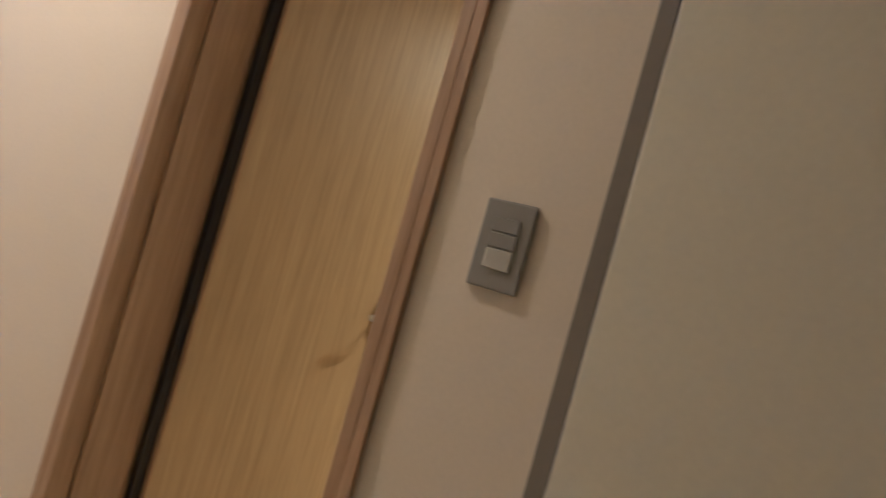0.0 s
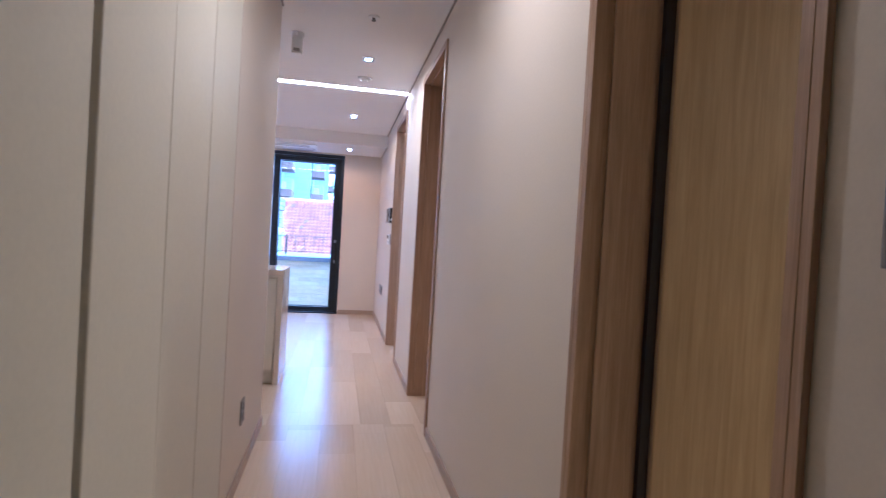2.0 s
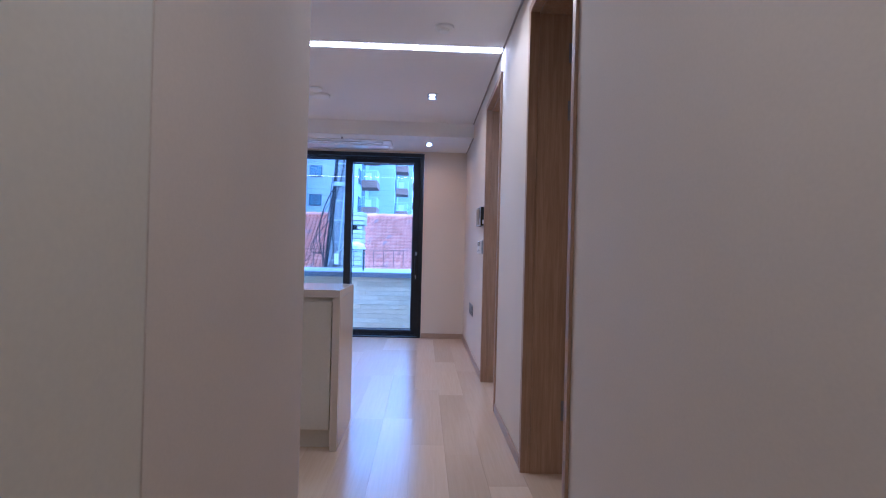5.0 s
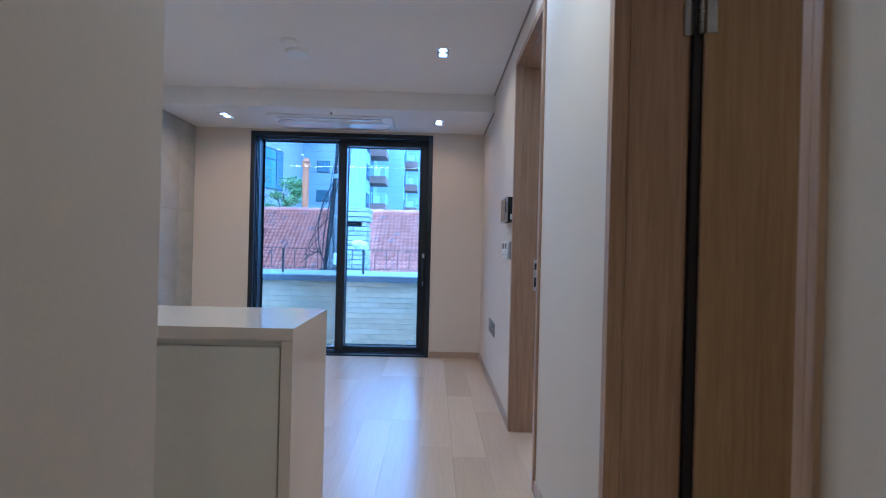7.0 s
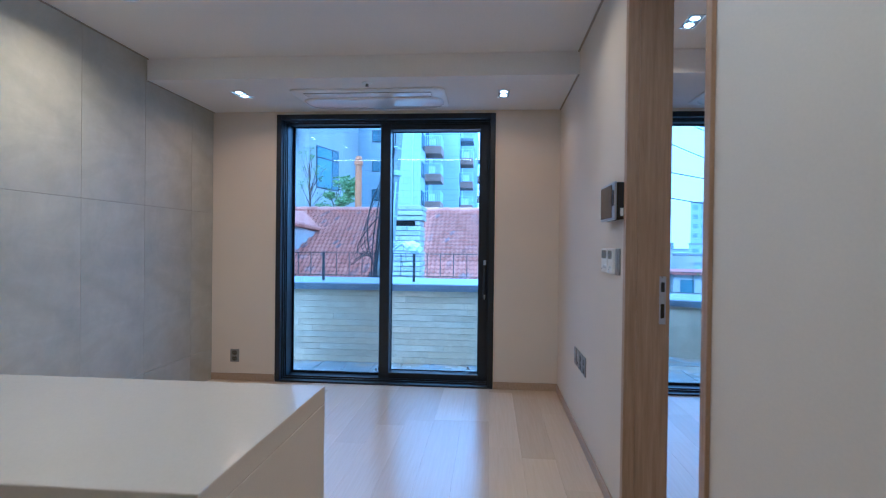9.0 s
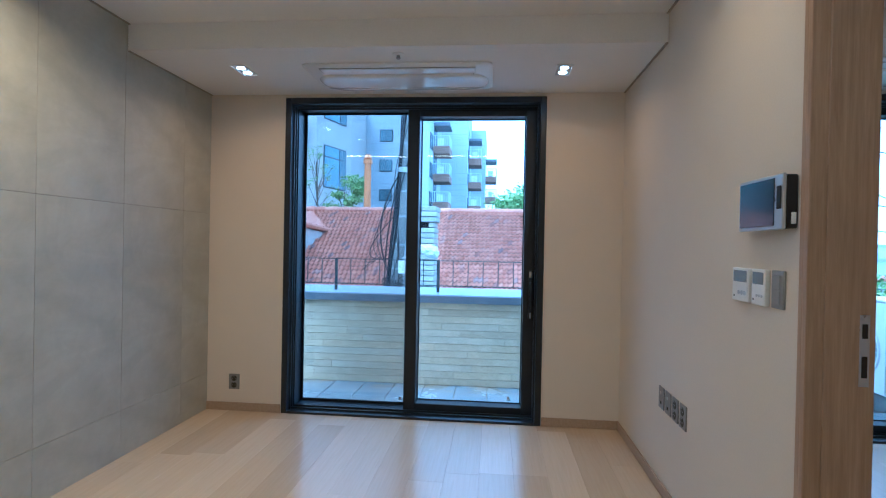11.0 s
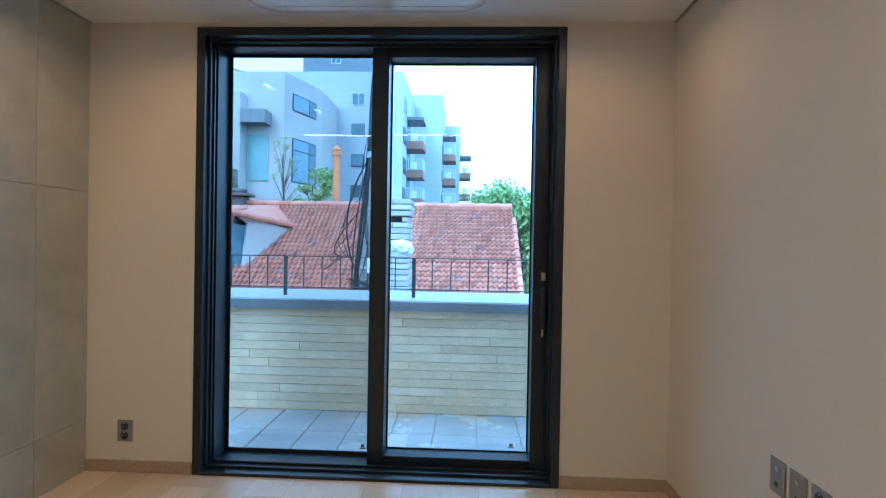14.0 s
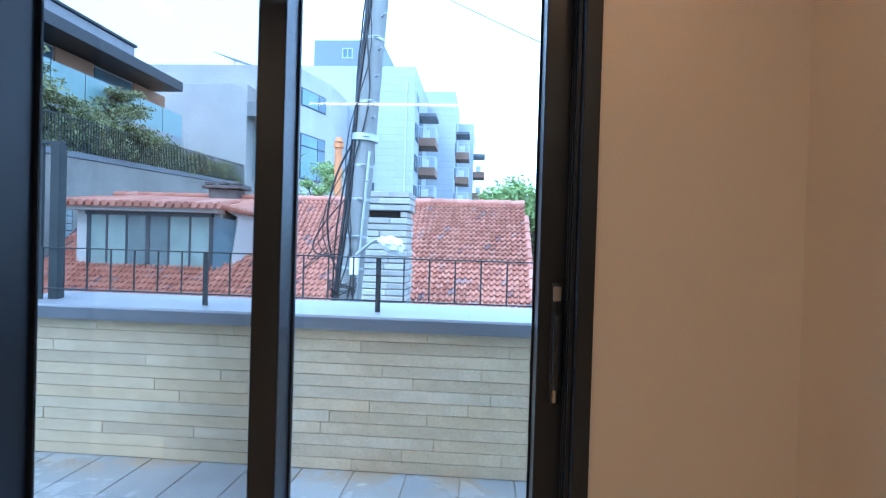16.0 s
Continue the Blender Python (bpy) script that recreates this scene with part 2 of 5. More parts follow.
bm = boxed(XL - 0.25, ROOM + 0.2, BACK, -3.14, CEIL, CEIL + 0.2)
box(bm, XL - 0.25, ROOM + 0.2, -3.06, SOFFIT_Y, CEIL, CEIL + 0.2)
box(bm, XL - 0.25, ROOM + 0.2, -3.14, -3.06, CEIL + 0.035, CEIL + 0.2)
structure("ceiling", bm, M_CEIL, "white papered ceiling with recessed light slot", "ceiling")
structure("ceiling_soffit", boxed(XL - 0.012, 0, SOFFIT_Y, 0, SOFFIT, CEIL + 0.2), M_CEIL, "lowered white ceiling beam before the window", "ceiling")
structure("ceiling_soffit_bedroom", boxed(T, ROOM, SOFFIT_Y, 0, SOFFIT, CEIL + 0.2), M_CEIL, "lowered white ceiling beam in the bedroom", "ceiling")

# ceiling shadow gap along the walls; solid dark strips stand in for its shade
bm = bmesh.new()
box(bm, -0.012, -0.0005, -7.78, SOFFIT_Y, CEIL - 0.006, CEIL - 0.0005)
box(bm, -0.012, -0.0005, SOFFIT_Y, -0.001, SOFFIT - 0.006, SOFFIT - 0.0005)
box(bm, XL + 0.0005, XL + 0.012, HALL_END, SOFFIT_Y, CEIL - 0.006, CEIL - 0.0005)
box(bm, XL + 0.0005, XL + 0.012, SOFFIT_Y, -0.001, SOFFIT - 0.006, SOFFIT - 0.0005)
box(bm, XH + 0.0005, XH + 0.012, -5.92, HALL_END, CEIL - 0.006, CEIL - 0.0005)
structure("trim", bm, M_REVEAL, "thin dark shadow gap between wall and ceiling", "trim")

# baseboards
def baseboard(x0, x1, y0, y1):
    structure("baseboard", boxed(x0, x1, y0, y1, 0.001, 0.062, 0.002), M_BASE, "low oak baseboard along the wall", "baseboard")


for a, b in ((D2[1] + 0.03, -0.013), (D1[1] + 0.03, D2[0] - 0.03), (D0[1] + 0.03, D1[0] - 0.03)):
    baseboard(-0.012, -0.0005, a, b)
baseboard(XL + 0.001, WX0 - 0.004, -0.012, -0.0005)
baseboard(WX1 + 0.004, -0.0005, -0.012, -0.0005)
baseboard(XH + 0.0005, XH + 0.012, -5.9, HALL_END)


# ---- doors in the right-hand wall ----
def door_frame(name, y0, y1, label, depth=0.168):
    d = thing(name, (0.1, (y0 + y1) / 2, 0), label, "door frame", kind="structure")
    for a, s in ((y0, 1), (y1, -1)):
        bm = bmesh.new()
        box(bm, -0.013, depth, min(a, a + s * 0.022), max(a, a + s * 0.022), 0, HEAD - 0.022, 0.0015)
        box(bm, 0.034, depth, min(a + s * 0.022, a + s * 0.029), max(a + s * 0.022, a + s * 0.029), 0, HEAD - 0.034, 0.0015)
        box(bm, -0.013, -0.0005, min(a - s * 0.018, a), max(a - s * 0.018, a), 0, HEAD + 0.018, 0.001)
        part("jamb", bm, M_OAK, d)
    bm = boxed(-0.013, depth, y0, y1, HEAD - 0.022, HEAD, 0.0015)
    box(bm, 0.034, depth, y0 + 0.022, y1 - 0.022, HEAD - 0.034, HEAD - 0.022, 0.001)
    box(bm, -0.013, -0.0005, y0, y1, HEAD, HEAD + 0.018, 0.001)
    part("head", bm, M_OAK, d)
    return d


def door_leaf(name, y1, width, label, x0, back=0.02, hinges=(0.32, 1.83, 2.12)):
    """A leaf hinged on the far jamb, standing open at a right angle in the room behind."""
    y = y1 - back
    d = thing(name, (x0, y, 0), label, "door", kind="structure")
    part("leaf", boxed(x0, x0 + width, y - 0.038, y, 0.008, HEAD - 0.03, 0.002), M_LEAF, d, "oak veneer door leaf")
    part("edge_strip", boxed(x0 - 0.002, x0, y - 0.036, y - 0.002, 0.01, HEAD - 0.032), M_OAK, d)
    # Black strip paints the shade of the hinge gap and stops light leaking through.
    part("hinge_gap_shade", boxed(x0 - 0.027, x0 - 0.0025, y - 0.026, y - 0.004, 0.01, HEAD - 0.036), M_RUBBER, d, "black strip for the unlit hinge gap")
    for z in hinges:
        bm = boxed(x0 - 0.052, x0 - 0.02, y - 0.0165, y - 0.0142, z - 0.05, z + 0.05, 0.0005)
        box(bm, x0 + 0.0, x0 + 0.03, y - 0.0405, y - 0.0382, z - 0.05, z + 0.05, 0.0005)
        for k in range(3):
            cyl(bm, (x0 - 0.01, y - 0.03, z - 0.05 + k * 0.034), (x0 - 0.01, y - 0.03, z - 0.018 + k * 0.034), 0.0075, n=12)
        for sx in (x0 - 0.043, x0 + 0.02):
            for sz in (-0.03, 0.03):
                cyl(bm, (sx, y - (0.0165 if sx < x0 else 0.0405), z + sz), (sx, y - (0.018 if sx < x0 else 0.042), z + sz), 0.004, n=8)
        part("hinge", bm, M_HINGE, d, "steel butt hinge", True)
    h = x0 + width - 0.06
    bm = boxed(h - 0.026, h + 0.026, y - 0.046, y - 0.038, 0.86, 1.0, 0.003)
    cyl(bm, (h, y - 0.046, 0.95), (h, y - 0.085, 0.95), 0.009)
    box(bm, h - 0.12, h + 0.01, y - 0.092, y - 0.078, 0.94, 0.96, 0.004, 2)
    part("handle", bm, M_STEEL, d, "lever handle", True)
    return d


door_frame("door_1", *D0, "oak door frame in the corridor wall", 0.160)
door_frame("door_2", *D1, "oak door frame in the corridor wall", 0.205)
f3 = door_frame("door_3", *D2, "oak door frame with steel strike plate, door stands open")
bm = boxed(0.125, 0.152, D2[1] - 0.0312, D2[1] - 0.0292, 0.90, 1.10, 0.0008)
part("strike_plate", bm, M_STEEL, f3, "steel strike plate")
for z0, z1 in ((1.035, 1.075), (0.925, 0.985)):
    part("strike_hole", boxed(0.131, 0.146, D2[1] - 0.0320, D2[1] - 0.0312, z0, z1), M_RUBBER, f3)
door_leaf("door_leaf", D0[1], 0.80, "light oak veneer door standing open into lit room", 0.182, 0.02, (0.25, 2.12))
door_leaf("door_leaf", D1[1], 0.78, "light oak veneer door standing open, steel hinges", 0.236)


# ---- sliding doors ----
def sliding_door(name, x0, x1, label, handle=True):
    d = thing(name, ((x0 + x1) / 2, 0.15, 0), label, "sliding door", kind="structure")
    t, y0, y1 = 0.045, -0.012, 0.318
    bm = bmesh.new()
    box(bm, x0 + 0.001, x0 + t, y0, y1, 0.0, WTOP - 0.001, 0.003)
    box(bm, x1 - t, x1 - 0.001, y0, y1, 0.0, WTOP - 0.001, 0.003)
    box(bm, x0 + t, x1 - t, y0, y1, WTOP - t, WTOP - 0.001, 0.003)
    box(bm, x0 + t, x1 - t, y0, y1, -0.028, 0.016, 0.003)
    for x in (x0 + t, x1 - t - 0.012):
        for y in (0.03, 0.075, 0.115):
            box(bm, x, x + 0.012, y, y + 0.014, 0.016, WTOP - t, 0.002)
    for y in (0.05, 0.115):
        box(bm, x0 + t, x1 - t, y, y + 0.012, 0.016, 0.03, 0.002)
        box(bm, x0 + t, x1 - t, y, y + 0.012, WTOP - t - 0.014, WTOP - t, 0.002)
    part("outer_frame", bm, M_BLACK, d)
    mid = (x0 + x1) / 2
    gl = (x0 + 0.056, mid - 0.02, 0.282, 0.306, 0.03, 2.288, 0.035, 0.045, 0.03, 0.018)
    gr = (mid + 0.030, x1 - 0.133, 0.14, 0.275, 0.075, 2.235, 0.09, 0.085, 0.06, 0.06)
    for nm, (a, b, ya, yb, za, zb, wl_, wr_, wb_, wt_) in (("fixed_sash", gl), ("sliding_sash", gr)):
        bm = bmesh.new()
        box(bm, a - wl_, a, ya, yb, za - wb_, zb + wt_, 0.003)
        box(bm, b, b + wr_, ya, yb, za - wb_, zb + wt_, 0.003)
        box(bm, a, b, ya, yb, za - wb_, za, 0.003)
        box(bm, a, b, ya, yb, zb, zb + wt_, 0.003)
        s = part(nm, bm, M_BLACK, d)
        g = part("pane", boxed(a - 0.004, b + 0.004, yb - 0.016, yb - 0.008, za - 0.004, zb + 0.004), M_GLASS_D if nm == "fixed_sash" else M_GLASS, s)
        g.visible_shadow = False
        part("glass_mark", boxed(b - 0.11, b - 0.07, yb - 0.0168, yb - 0.0162, za + 0.02, za + 0.026), M_SILVER, s)
        part("glass_mark", boxed(b - 0.10, b - 0.08, yb - 0.0168, yb - 0.0162, za + 0.03, za + 0.046), M_SILVER, s)
        bm = bmesh.new()
        for q in ((a, a + 0.007, za, zb), (b - 0.007, b, za, zb), (a + 0.007, b - 0.007, za, za + 0.007), (a + 0.007, b - 0.007, zb - 0.007, zb)):
            box(bm, q[0], q[1], yb - 0.026, yb - 0.0165, q[2], q[3])
        part("gasket", bm, M_RUBBER, s)
    if handle:
        hx = x1 - 0.08
        bm = boxed(hx - 0.016, hx + 0.016, 0.127, 0.1395, 0.74, 1.10, 0.004, 2)
        box(bm, hx - 0.012, hx + 0.012, 0.09, 0.113, 0.79, 1.01, 0.005, 2)
        for z in (0.80, 0.97):
            box(bm, hx - 0.008, hx + 0.008, 0.11, 0.13, z, z + 0.02, 0.002)
        h = part("handle", bm, M_BLACK, d, "black pull handle", True)
        part("latch", boxed(hx - 0.012, hx + 0.012, 0.119, 0.127, 1.045, 1.09, 0.003), M_STEEL, h, "steel latch slide")
        part("keyplate", boxed(hx - 0.007, hx + 0.007, 0.121, 0.127, 0.745, 0.825, 0.003), M_STEEL, h, "steel key plate")
    return d


sliding_door("window_1", WX0, WX1, "black aluminium sliding terrace door, closed")
sliding_door("window_2", VX0, VX1, "black aluminium sliding terrace door in bedroom", False)

# ---- floor ----
structure("floor", boxed(XL - 0.2, ROOM + 0.2, BACK, 0.0, -0.15, -0.006), M_JOINT, "light oak plank floor", "floor")

# ---- kitchen island ----
IX1, IY0, IY1, ITOP = -0.972, -3.885, -3.32, 0.88
isl = thing("kitchen_island", (-2.0, -3.59, 0), "white kitchen island cabinet with matt door fronts", "kitchen island")
part("carcass", boxed(XL + 0.012, IX1 - 0.042, IY0 + 0.03, IY1 - 0.012, 0.11, ITOP - 0.066, 0.001), M_CAB, isl)
part("plinth", boxed(XL + 0.012, IX1 - 0.042, IY0 + 0.07, IY1 - 0.06, 0.0, 0.11), M_CAB, isl)
part("recess_rail", boxed(XL + 0.012, IX1 - 0.042, IY0 + 0.028, IY0 + 0.045, ITOP - 0.066, ITOP - 0.043), M_CAB, isl)
x = IX1 - 0.046
for w in (0.475, 0.475, 0.475, 0.475):
    part("cabinet_door", boxed(x - w + 0.003, x, IY0 + 0.008, IY0 + 0.027, 0.115, ITOP - 0.066, 0.0015), M_CAB, isl)
    x -= w
part("back_panel", boxed(XL + 0.012, IX1 - 0.042, IY1 - 0.012, IY1 - 0.004, 0.0, ITOP - 0.043, 0.001), M_CAB, isl)
wt = thing("worktop", (-2.0, -3.59, ITOP - 0.04), "polished white quartz worktop with waterfall end", "worktop")
part("slab", boxed(XL + 0.002, IX1, IY0, IY1, ITOP - 0.042, ITOP, 0.002, 2), M_STONE, wt)
part("waterfall_panel", boxed(IX1 - 0.04, IX1, IY0, IY1, 0.0, ITOP - 0.0425, 0.002, 2), M_STONE, wt)


# ---- tall cupboards along the hall ----
def cupboard(y1, y0, g, label):
    c = thing("hall_cupboard", (XH - 0.3, (y0 + y1) / 2, 0), label, "cupboard", "hall cupboards")
    # Carcass coloured dark to paint the shade in the gaps between doors.
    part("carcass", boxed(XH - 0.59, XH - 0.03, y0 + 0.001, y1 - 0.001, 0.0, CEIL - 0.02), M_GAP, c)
    part("cupboard_door", boxed(XH - 0.024, XH - 0.002, y0 + g, y1 - (0.002 if y1 < -5.94 else -0.0015), 0.05, CEIL - 0.03, 0.002), M_CAB, c)
    part("plinth", boxed(XH - 0.55, XH - 0.05, y0 + 0.001, y1 - 0.001, 0.0, 0.05), M_CAB, c)
    return c


EDGES = [-5.931, -6.345, -6.735, -7.155, -7.57, -8.0, -8.415, -8.83]
for i, (a, b) in enumerate(zip(EDGES, EDGES[1:])):
    cupboard(a, b, (0.009, 0.002, 0.03)[i % 3], "tall matt white hall cupboard with groove pull")
structure("wall_filler", boxed(XH - 0.7, XH - 0.002, BACK, EDGES[-1] - 0.002, 0, CEIL), M_WALL, "papered wall end beside cupboards", "wall")

# entry side: recessed grey trim and closet panel after the light switch
structure("trim_entry", boxed(0.0, T, -7.812, -7.789, 0, CEIL), M_GREYTRIM, "dark grey vertical trim strip", "trim")
clos = thing("entry_closet", (0.3, -8.6, 0), "tall beige closet panel beside the entry", "closet")
part("panel", boxed(-0.002, 0.03, -8.62, -7.814, 0.0, CEIL - 0.005, 0.002), M_CAB, clos)
part("panel", boxed(-0.002, 0.03, BACK + 0.002, -8.623, 0.0, CEIL - 0.005, 0.002), M_CAB, clos)
part("carcass", boxed(0.031, 0.5, BACK + 0.002, -7.814, 0.0, CEIL - 0.005), M_CAB, clos)


# ---- switches, sockets and controls ----
def on_wall(m, bm):
    bmesh.ops.transform(bm, matrix=m, verts=bm.verts)
    return bm


def facing(x, y, z, way):
    """Local x along the wall, local z up, local -y out of the wall."""
    turn = {"west": -90, "south": 0, "east": 90}[way]
    return pose(x, y, z, 0, 0, turn)


def switch(m, keys, label):
    t = thing("light_switch", m.translation, label, "switch")
    part("plate", on_wall(m, boxed(-0.036, 0.036, -0.009, -0.0005, -0.06, 0.06, 0.003, 2)), M_PLATE, t)
    for z0, z1, mat in keys:
        part("key", on_wall(m, boxed(-0.019, 0.019, -0.0125, -0.0085, z0, z1, 0.0015)), mat, t)
    return t


def socket(m, label, kind="power"):
    t = thing("wall_socket", m.translation, label, "socket", "wall sockets")
    part("plate", on_wall(m, boxed(-0.041, 0.041, -0.008, -0.0005, -0.057, 0.057, 0.003, 2)), M_PLATE, t)
    for z in (0.025, -0.025):
        if kind == "power":
            bm = lathe([(0.0, 0.0), (0.0195, 0.0), (0.021, -0.0012), (0.0195, -0.0022)], 24, pose(0, -0.0105, z, 90))
            h = part("outlet", on_wall(m, bm), M_PLATE_D, t, "round dark earthed outlet")
            bm = bmesh.new()
            for dx in (-0.0095, 0.0095):
                cyl(bm, (dx, -0.0107, z), (dx, -0.0116, z), 0.0026, n=8)
            box(bm, -0.003, 0.003, -0.0116, -0.0107, z + 0.014, z + 0.0185)
            part("pin_hole", on_wall(m, bm), M_SILVER, h)
        else:
            part("jack", on_wall(m, boxed(-0.008, 0.008, -0.0105, -0.0078, z - 0.008, z + 0.008, 0.001)), M_SILVER if z > 0 else M_PLATE_D, t)
    return t


switch(facing(-0.0, -7.677, 1.232, "west"), ((-0.033, -0.006, M_KEY), (-0.0045, 0.0155, M_PLATE), (0.0165, 0.0365, M_PLATE)), "grey wall switch plate with one pale key")
for i, k in enumerate(("data", "data", "power", "power")):
    socket(facing(0, -0.965 - i * 0.107, 0.497, "west"), "dark grey wall socket plate on papered wall", k)
socket(facing(-2.815, 0, 0.218, "south"), "dark grey double wall socket beside the window")
socket(facing(XH, -5.49, 0.325, "east"), "dark grey double wall socket in the hall")

# video intercom
v = thing("video_intercom", (-0.03, -1.93, 1.42), "black glass video intercom with silver handset strip", "intercom")
part("back_box", boxed(-0.034, -0.0005, -2.188, -1.912, 1.342, 1.503, 0.004), M_RUBBER, v)
part("body", boxed(-0.045, -0.0345, -2.19, -1.905, 1.338, 1.507, 0.004, 2), M_SILVER, v)
part("screen", boxed(-0.0475, -0.0445, -2.142, -1.916, 1.350, 1.496, 0.001), M_SCREEN, v, "glossy black glass screen")
part("handset_key", boxed(-0.048, -0.0445, -2.182, -2.156, 1.40, 1.47, 0.002), M_RUBBER, v)
part("port_cover", boxed(-0.02, -0.006, -2.1905, -2.1875, 1.355, 1.39, 0.001), M_WHITE, v)

# thermostats and a switch below it
for y, w, h in ((-1.862, 0.125, 0.118), (-1.993, 0.09, 0.12)):
    t = thing("thermostat", (-0.01, y, 1.153), "white wall thermostat with grey display", "thermostat", "wall controls")
    part("body", boxed(-0.018, -0.0005, y - w / 2, y + w / 2, 1.153 - h / 2, 1.153 + h / 2, 0.004, 2), M_WHITE, t)
    part("display", boxed(-0.0195, -0.0175, y - w * 0.4, y + w * 0.4, 1.163, 1.203, 0.001), M_LCD, t, "grey liquid crystal display")
    for dy in (-0.3, -0.12, 0.06):
        part("button", rod((-0.0175, y + dy * w, 1.125), (-0.020, y + dy * w, 1.125), 0.008 if w > 0.1 else 0.005, n=14), M_SILVER, t)
    part("status_lamp", boxed(-0.0188, -0.0175, y + w * 0.3, y + w * 0.38, 1.108, 1.115), M_RUBBER, t)
switch(facing(0, -2.097, 1.153, "west"), ((-0.045, -0.002, M_PLATE), (0.002, 0.045, M_PLATE)), "grey two key light switch beside thermostats")


# ---- ceiling fittings ----
def lamp_disc(x, y, z, power, size, colour, spread):
    d = bpy.data.lights.new("downlight_lamp", "AREA")
    d.shape, d.size, d.energy, d.color = "DISK", size, power, colour
    d.spread = radians(spread)
    o = new("downlight_lamp", d)
    o.matrix_world = look((x, y, z), (x, y - 0.001, z - 1))
    return o


def downlight(x, y, z, n, power, colour=(1.0, 0.50, 0.17)):
    """A square recessed fitting with one or two lamps."""
    ly = 0.052 if n == 1 else 0.098
    t = thing("downlight", (x, y, z), "recessed white square downlight, switched on", "downlight", "ceiling downlights")
    bm = bmesh.new()
    w = 0.05
    for a in ((-w, w, -ly, -ly + 0.007), (-w, w, ly - 0.007, ly), (-w, -w + 0.007, -ly + 0.007, ly - 0.007), (w - 0.007, w, -ly + 0.007, ly - 0.007)):
        box(bm, x + a[0], x + a[1], y + a[2], y + a[3], z - 0.006, z - 0.0005, 0.001)
    part("trim_ring", bm, M_WHITE, t)
    part("housing", boxed(x - w + 0.007, x + w - 0.007, y - ly + 0.007, y + ly - 0.007, z - 0.002, z - 0.0004), M_SILVER, t)
    for k in range(n):
        yy = y + (0 if n == 1 else (-0.046 + 0.092 * k))
        part("lamp", lathe([(0.026, 0.0), (0.025, -0.003), (0.018, -0.005), (0.0, -0.006)], 20, pose(x, yy, z - 0.0025)), M_LAMP, t, "glowing warm lamp", True)
        lamp_disc(x, yy, z - 0.012, power, 0.05 if n == 2 else 0.09, colour, 150 if n == 2 else 165)
    return t


DOWN = 2.1
# Lamps at y -6.5 and -5.3 are unseen, added to brighten hall and leaf.
for x, y, z, n in ((-0.425, -3.96, CEIL, 1), (-0.48, -1.93, CEIL, 2), (-2.52, -1.91, CEIL, 2), (-0.49, -6.5, CEIL, 1), (-0.49, -0.5, SOFFIT, 2), (-2.505, -0.56, SOFFIT, 2), (0.56, -1.37, CEIL, 2), (1.1, -5.3, CEIL, 2), (2.3, -7.5, CEIL, 2)):
    if n == 1:
        downlight(x, y, z, n, DOWN * 2.3, (1.0, 0.60, 0.25) if y > -5 else (1.0, 0.61, 0.26))
    elif y < -7:
        downlight(x, y, z, n, DOWN * 3.3, (1.0, 0.66, 0.25))
    else:
        downlight(x, y, z, n, DOWN * ((0.6 if x < -2 else 0.42) if z < CEIL else 2.3 if x < -2 else (2.0 if y > -3 else 0.7) if x > 0 else 0.65), (1.0, 0.42, 0.12) if z < CEIL else (1.0, 0.50, 0.17))

led = thing("linear_light", (-1.5, -3.10, CEIL), "recessed glowing white linear ceiling light", "linear light")
part("channel", boxed(XL + 0.002, -0.002, -3.138, -3.062, CEIL + 0.018, CEIL + 0.034), M_WHITE, led)
part("diffuser", boxed(XL + 0.002, -0.002, -3.137, -3.063, CEIL - 0.004, CEIL + 0.017), M_LED, led, "glowing white diffuser")


def disc_fitting(name, x, y, z, profile, label, category, mat):
    t = thing(name, (x, y, z), label, category)
    part("base", lathe(profile, 32, pose(x, y, z - 0.0005)), mat, t, "", True)
    return t


s = disc_fitting("smoke_detector", -0.428, -3.46, CEIL, [(0, 0), (0.062, 0), (0.06, -0.012), (0.05, -0.016), (0, -0.017)], "round white smoke detector on the ceiling", "smoke detector", M_WHITE)
part("chamber", lathe([(0.032, 0), (0.03, -0.016), (0.02, -0.02), (0, -0.021)], 24, pose(-0.428, -3.46, CEIL - 0.017)), M_WHITE, s, "", True)
s = disc_fitting("ceiling_speaker", -1.505, -1.86, CEIL, [(0, 0), (0.088, 0), (0.086, -0.012), (0.074, -0.022), (0, -0.024)], "round white speaker disc on the ceiling", "speaker", M_WHITE)
s = disc_fitting("smoke_detector", -1.51, -2.07, CEIL, [(0, 0), (0.055, 0), (0.053, -0.018), (0.04, -0.03), (0.024, -0.036), (0, -0.036)], "round white smoke detector on the ceiling", "smoke detector", M_WHITE)
for x, y, z in ((-1.463, -0.81, SOFFIT), (-0.437, -4.77, CEIL)):
    s = disc_fitting("sprinkler_head", x, y, z, [(0, 0), (0.036, 0), (0.034, -0.006), (0.02, -0.009), (0, -0.009)], "small white sprinkler head on the ceiling", "sprinkler", M_WHITE)
    part("nozzle", lathe([(0.011, 0), (0.009, -0.012), (0.014, -0.014), (0.012, -0.019), (0, -0.02)], 16, pose(x, y, z - 0.009)), M_PLATE, s, "dark nozzle", True)

s = thing("ceiling_sensor", (-0.93, -4.32, CEIL), "small white box sensor hanging from the ceiling", "sensor")
part("bracket", lathe([(0, 0), (0.045, 0), (0.042, -0.03), (0.02, -0.04), (0, -0.04)], 20, pose(-0.92, -4.32, CEIL - 0.0005)), M_WHITE, s, "", True)
part("body", boxed(-0.955, -0.885, -4.375, -4.315, CEIL - 0.15, CEIL - 0.035, 0.008, 2), M_WHITE, s)
